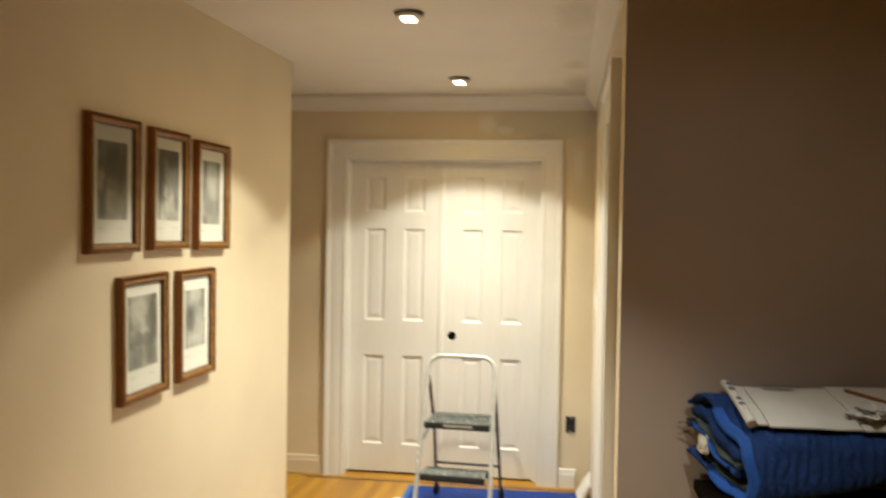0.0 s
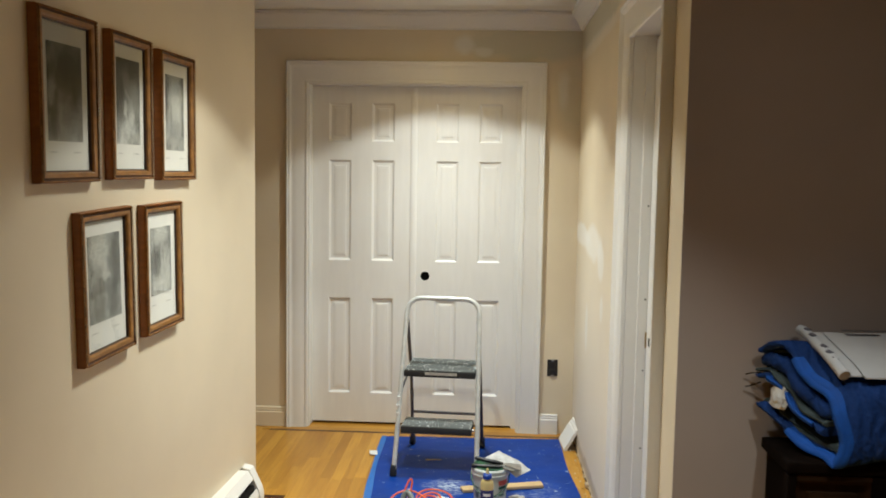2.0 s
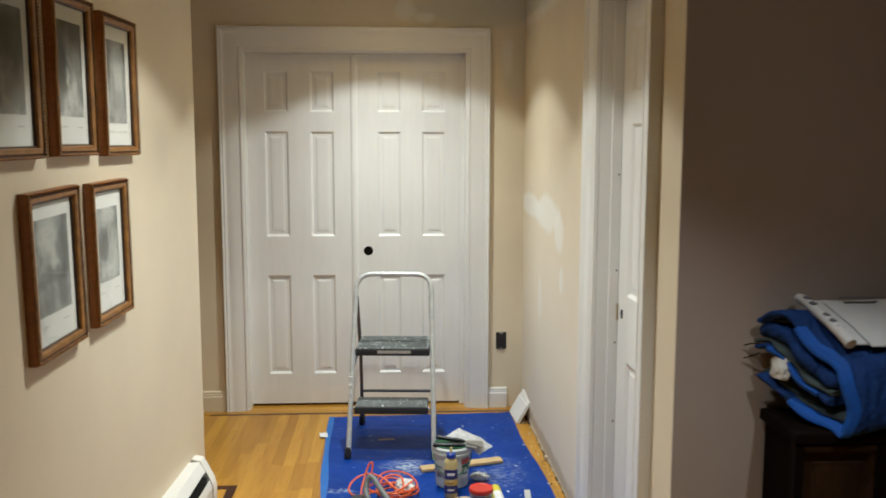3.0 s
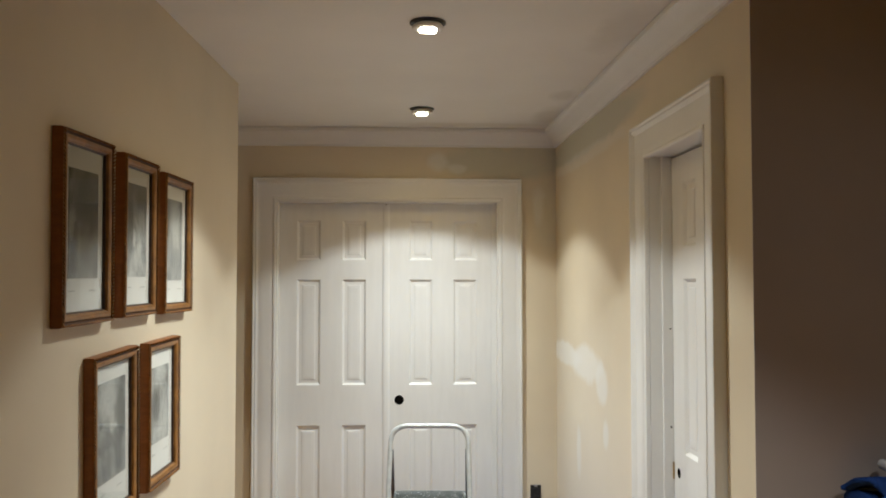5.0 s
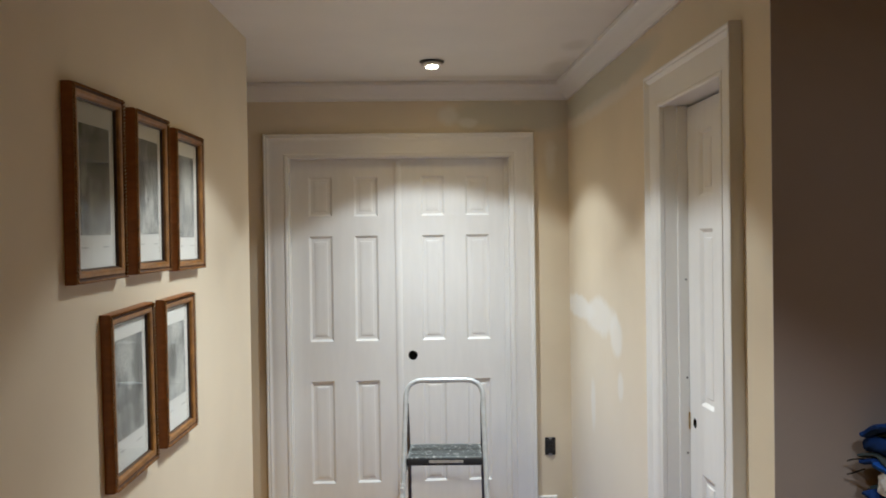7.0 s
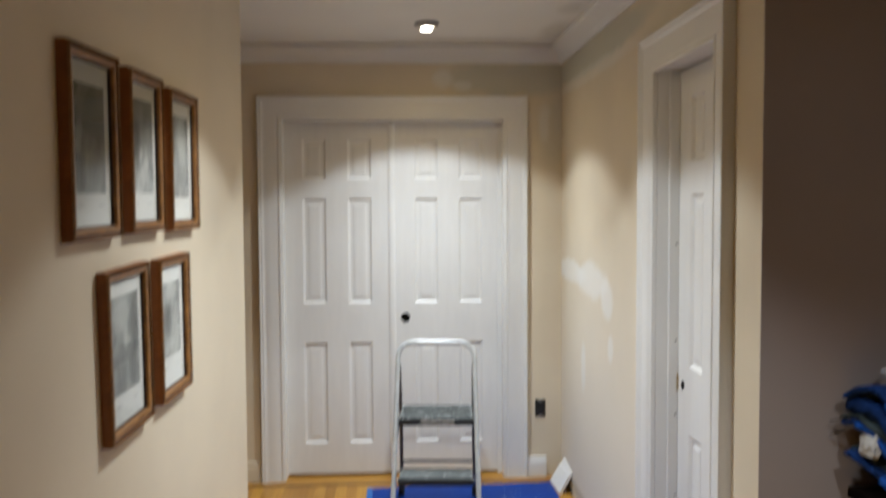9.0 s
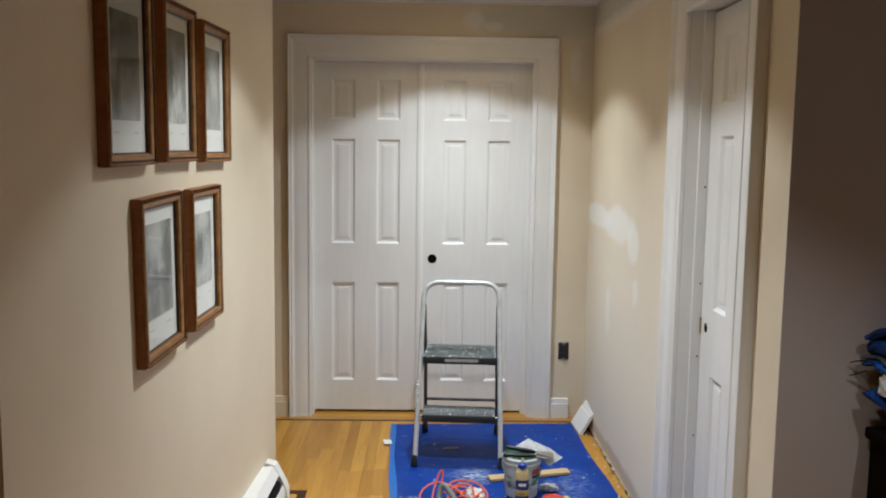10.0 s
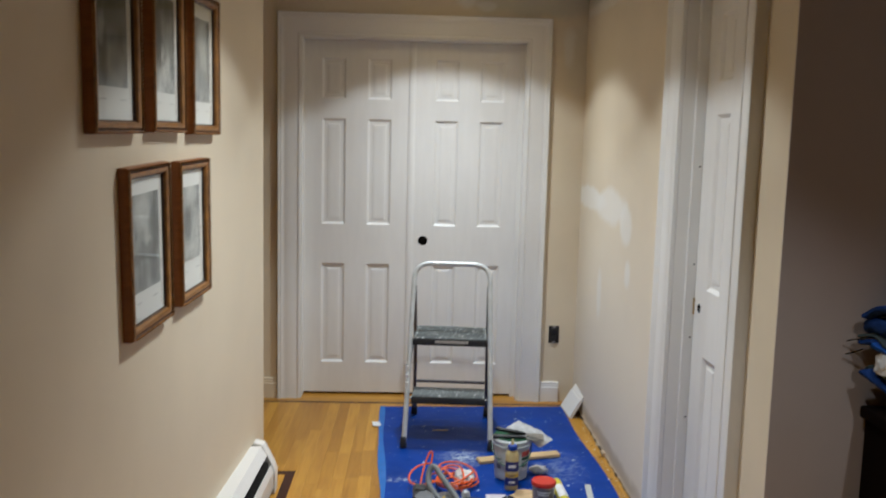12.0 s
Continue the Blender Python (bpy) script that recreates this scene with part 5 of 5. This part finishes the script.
def fold_layer(name, curve, inset, thick, back_off, mat, label="", hem=0, start=0):
    """One thickness of the blanket; hem: how many rows along its open end carry the bright binding."""
    n, nx = len(curve), 36
    bm = bmesh.new()
    out, inn = [], []
    for k in range(n):
        xl = curve[k].z + back_off + 0.005 * math.sin(k * 0.6 + inset * 90)
        xs = [xl + (2.10 - xl) * (i / nx) ** 1.5 for i in range(nx + 1)]
        edge = [min(1.0, 0.35 + i * 0.33) for i in range(nx + 1)]
        out.append([bm.verts.new(fold_point(curve, k, inset + thick / 2 - thick / 2 * e, x)) for x, e in zip(xs, edge)])
        inn.append([bm.verts.new(fold_point(curve, k, inset + thick / 2 + thick / 2 * e, x)) for x, e in zip(xs, edge)])
    for k in range(n - 1):
        for i in range(nx):
            m = 1 if i < hem and start <= k < n - 7 else 0
            bm.faces.new((out[k][i], out[k][i + 1], out[k + 1][i + 1], out[k + 1][i])).material_index = m
            bm.faces.new((inn[k][i], inn[k + 1][i], inn[k + 1][i + 1], inn[k][i + 1])).material_index = m
        bm.faces.new((out[k][0], out[k + 1][0], inn[k + 1][0], inn[k][0])).material_index = 1 if hem and start <= k < n - 7 else 0
        bm.faces.new((out[k][nx], inn[k][nx], inn[k + 1][nx], out[k + 1][nx]))
    for i in range(nx):
        bm.faces.new((out[0][i], inn[0][i], inn[0][i + 1], out[0][i + 1]))
        bm.faces.new((out[n - 1][i], out[n - 1][i + 1], inn[n - 1][i + 1], inn[n - 1][i]))
    part(name, bm, (mat, M_BINDING), blanket, label, smooth=True)
    return [fold_point(curve, k, inset + thick / 2, curve[k].z + back_off + 0.005 * math.sin(k * 0.6 + inset * 90) + 0.001) for k in range(n)]


rims = [(fold_layer("fold", OUTER, 0.0, 0.020, 0.0, M_BLANKET, hem=3, start=14), 0.010, 14)]
fold_layer("padding", OUTER, 0.021, 0.012, 0.030, M_PADDING, "grey-green padding showing in the fold")
rims.append((fold_layer("fold", INNER, 0.0, 0.018, -0.004, M_BLANKET, hem=3, start=7), 0.010, 7))
fold_layer("padding", INNER, -0.014, 0.012, 0.0, M_PADDING, "grey-green padding showing in the fold")
fold_layer("fold", INNER, -0.050, 0.034, 0.008, M_BLANKET)
fold_layer("padding", TUCK, 0.0, 0.014, 0.012, M_PADDING, "grey-green padding showing in the fold")
for rim_line, r, start in rims:
    bm = bmesh.new()
    tube(bm, rim_line[start:-6], r, 10, flat=0.7)
    part("binding", bm, M_BINDING, blanket, "bright blue stitched binding", smooth=True)
crumple("tissue", (0.013, 0.028, 0.040), pose(1.130, 3.092, 0.930, 0, 12, 20), M_RAG, "white tissue tucked in the folded blanket", "tissue", 5.0)
for a, b, c in (((1.105, 3.15, 1.010), (1.085, 3.165, 1.006), (1.070, 3.172, 1.000)), ((1.105, 3.15, 0.985), (1.085, 3.165, 0.972), (1.070, 3.172, 0.966))):
    bm = bmesh.new()
    tube(bm, smooth_pts([a, b, c]), 0.0018, 5)
    part("cord_end", bm, M_CHEST_IRON, blanket, smooth=True)

# newspapers on the blanket: a stack of sheets with a rolled edge
papers = thing("newspaper", "folded newspaper with a curled edge on the blanket", "newspaper", STACK)
M_NEWS = plain("newsprint", (0.60, 0.59, 0.60), 0.8, vary=0.05, scale=10, relief=0.0006)
M_INK = plain("newsprint_ink", (0.12, 0.11, 0.13), 0.8, vary=0.3)
PAP = lambda x, y: 1.018 - 0.40 * max(0.0, 3.37 - y) - 0.5 * max(0.0, 3.25 - y) ** 1.5 + 0.010


def paper_sheet(name, corners, lift, label=""):
    bm = bmesh.new()
    (ax, ay), (bx, by), (cx, cy), (dx, dy) = corners
    n = 12
    g = []
    for j in range(n + 1):
        v = j / n
        row = []
        for i in range(n + 1):
            u = i / n
            x = (ax * (1 - u) + bx * u) * (1 - v) + (dx * (1 - u) + cx * u) * v
            y = (ay * (1 - u) + by * u) * (1 - v) + (dy * (1 - u) + cy * u) * v
            row.append(bm.verts.new((x, y, PAP(x, y) + lift + 0.003 * noise.noise((x * 9, y * 9, lift * 300)))))
        g.append(row)
    for j in range(n):
        for i in range(n):
            bm.faces.new((g[j][i], g[j][i + 1], g[j + 1][i + 1], g[j + 1][i]))
    out = bmesh.ops.extrude_face_region(bm, geom=list(bm.faces))
    for v in out["geom"]:
        if isinstance(v, bmesh.types.BMVert):
            v.co.z -= 0.004
    part(name, bm, M_NEWS, papers, label, smooth=True)


paper_sheet("sheet", [(1.215, 3.385), (1.95, 3.39), (1.95, 3.20), (1.265, 3.195)], 0.006)
paper_sheet("sheet", [(1.26, 3.36), (1.60, 3.375), (1.66, 3.185), (1.30, 3.180)], 0.012)
paper_sheet("sheet", [(1.50, 3.38), (2.0, 3.39), (2.0, 3.17), (1.56, 3.175)], 0.017)
bm = bmesh.new()
roll = [(1.205 + 0.045 * k / 8, 3.39 - 0.205 * k / 8, PAP(1.205 + 0.045 * k / 8, 3.39 - 0.205 * k / 8) + 0.012) for k in range(9)]
tube(bm, roll, [0.013, 0.0145, 0.0135, 0.015, 0.014, 0.0145, 0.0155, 0.015, 0.0155], 12)
part("rolled_edge", bm, M_NEWS, papers, "curled edge with dark print", smooth=True)
for k in (1, 2, 4, 5, 6):
    p, q = Vector(roll[k]), Vector(roll[k + 1])
    d = (q - p).normalized()
    side_v = Vector((-d.y, d.x, 0)).normalized()
    bm = bmesh.new()
    c = p.lerp(q, 0.5) + Vector((0, 0, 0.011))
    rot = Matrix((d, side_v, Vector((0, 0, 1)))).transposed().to_4x4()
    box(bm, (-0.010, -0.005 - 0.002 * (k % 3), 0), (0.008, 0.006, 0.0052), bevel=0.002, m=Matrix.Translation(c) @ rot @ pose(0, 0, 0, 0, 0, 25))
    part("print_bar", bm, M_INK, papers, "dark print bar")
for x0, y0, w, a in ((1.38, 3.372, 0.14, 1), (1.36, 3.352, 0.09, 1)):
    bm = bmesh.new()
    box(bm, (-w / 2, -0.005, 0), (w / 2, 0.005, 0.0010), m=pose(x0, y0, PAP(x0, y0) + 0.0140, 0, 0, a))
    part("print_bar", bm, M_INK, papers)


# a crushed sheet and a strip of brown wood on the newspapers
crumple("crumpled_paper", (0.075, 0.050, 0.020), pose(1.605, 2.995, 1.066, 0, 0, 14), M_NEWS, "crushed sheet of cream paper on the newspapers", "paper", 9.0, levels=4, rough=0.6)
bm = bmesh.new()
box(bm, (-0.075, -0.006, 0.0), (0.075, 0.006, 0.006), bevel=0.0015)
tagged(part("wood_strip", bm, M_FRAME_SIDE, at=pose(1.60, 3.080, 1.114, 0, 0, -28) @ pose(0, 0, 0, 18, 11, 0)), "thin brown wooden strip lying on the newspapers", "wood strip")


# ---- the gap beyond the near end of the picture wall: a half wall with a wooden cap ----
M_RAILWOOD = plain("orange_varnished_wood", (0.42, 0.19, 0.05), 0.35, vary=0.2, scale=12, stretch=(0.3, 2, 2))
M_CURTAIN = plain("dark_mauve_cloth", (0.075, 0.055, 0.07), 0.85, vary=0.2, scale=10)
half = thing("half_wall", "beige half wall with an orange wooden cap", "half wall", kind="structure")
bm = bmesh.new()
box(bm, (-1.75, 2.44, 0), (-0.862, 2.52, 0.988))
part("wall", bm, M_WALL, half)
bm = bmesh.new()
box(bm, (-1.75, 2.415, 0.989), (-0.826, 2.53, 1.040), bevel=0.006)
part("cap", bm, M_RAILWOOD, half, "orange varnished wooden cap")
cur = bmesh.new()
pts = []
for i in range(60):
    x = -1.7 + i * 0.01385
    pts.append((x + 0.03, 2.475 + 0.022 * math.sin(i * 0.9) + 0.008 * math.sin(i * 2.3)))
lo = [cur.verts.new((x, y, 1.035)) for x, y in pts]
hi = [cur.verts.new((x, y, 2.3)) for x, y in pts]
lo2 = [cur.verts.new((x, y + 0.006, 1.035)) for x, y in pts]
hi2 = [cur.verts.new((x, y + 0.006, 2.3)) for x, y in pts]
for a, b in ((lo, hi), (hi2, lo2), (hi, hi2), (lo2, lo)):
    for i in range(59):
        cur.faces.new((a[i], a[i + 1], b[i + 1], b[i]))
tagged(part("curtain", cur, M_CURTAIN, smooth=True), "dark mauve curtain hanging in folds above the half wall", "curtain")
bm = bmesh.new()
tube(bm, [(-1.9, 2.478, 2.31), (-0.835, 2.478, 2.31)], 0.012, 10)
tagged(part("curtain_rod", bm, M_CHEST_IRON, smooth=True), "dark iron rod carrying the mauve curtain", "curtain rod")


# ---- floorboards of the hall, inlay lines and threshold boards ----
def board_mesh(w, length, depth=0.0042):
    bm = bmesh.new()
    box(bm, (0.00015, 0.00015, -depth), (w - 0.00015, length - 0.00015, 0), bevel=0.0004, seg=1)
    me = bpy.data.meshes.new("floorboard")
    bm.to_mesh(me)
    bm.free()
    return me


W_B = 0.0572
LENGTHS = [0.32, 0.45, 0.6, 0.78, 0.95]
MESHES = {}


def lay(x, y, w, length, mat=M_OAK, name="floorboard", turn=0):
    key = (round(w, 3), round(length, 3), mat.name)
    if key not in MESHES:
        MESHES[key] = board_mesh(w, length)
        MESHES[key].materials.append(mat)
    ob = new(name, MESHES[key])
    ob.matrix_basis = pose(x, y, 0, 0, 0, turn)
    ob.parent = floor
    return ob


rnd = random.Random(11)
INL_X0, INL_X1, INL_Y = -0.603, -0.562, 4.757
y_end = 5.808
for k in range(31):
    x = -0.905 + k * W_B
    if x > 0.86:
        break
    y = y_end
    first = rnd.choice(LENGTHS) * rnd.choice((0.5, 0.8, 1.0))
    while y > 3.5:
        length = first if y == y_end else rnd.choice(LENGTHS)
        inl = x < INL_X1 and x + W_B > INL_X0 - 0.2
        if x < INL_X1 and y - length < INL_Y + 0.02 and y > INL_Y + 0.02:
            length = y - INL_Y - 0.022
        if x < INL_X1 and y <= INL_Y + 0.0221:
            break
        lay(x, y - length, W_B, length)
        y -= length
# the bordered field beside the heater
for x0, x1 in ((-0.700, INL_X0),):
    y = INL_Y - 0.022
    while y > 3.4:
        length = rnd.choice(LENGTHS)
        for q in range(2):
            lay(x0 + q * 0.049, y - length, 0.049, length)
        y -= length
lay(INL_X0, 3.4, 0.040, INL_Y + 0.022 - 3.4, M_INLAY, "inlay_strip")
lay(INL_X0, INL_Y - 0.020, 0.040, 0.20, M_INLAY, "inlay_strip", 90)
lay(0.86, 5.809, 0.024, 1.76, M_INLAY, "inlay_strip", 90)
for q, y in enumerate((5.8335, 5.8907, 5.9479, 6.005)):
    x = 0.86
    while x > -0.95:
        length = rnd.choice(LENGTHS)
        lay(x, y, W_B, min(length, x + 0.95), turn=90)
        x -= length
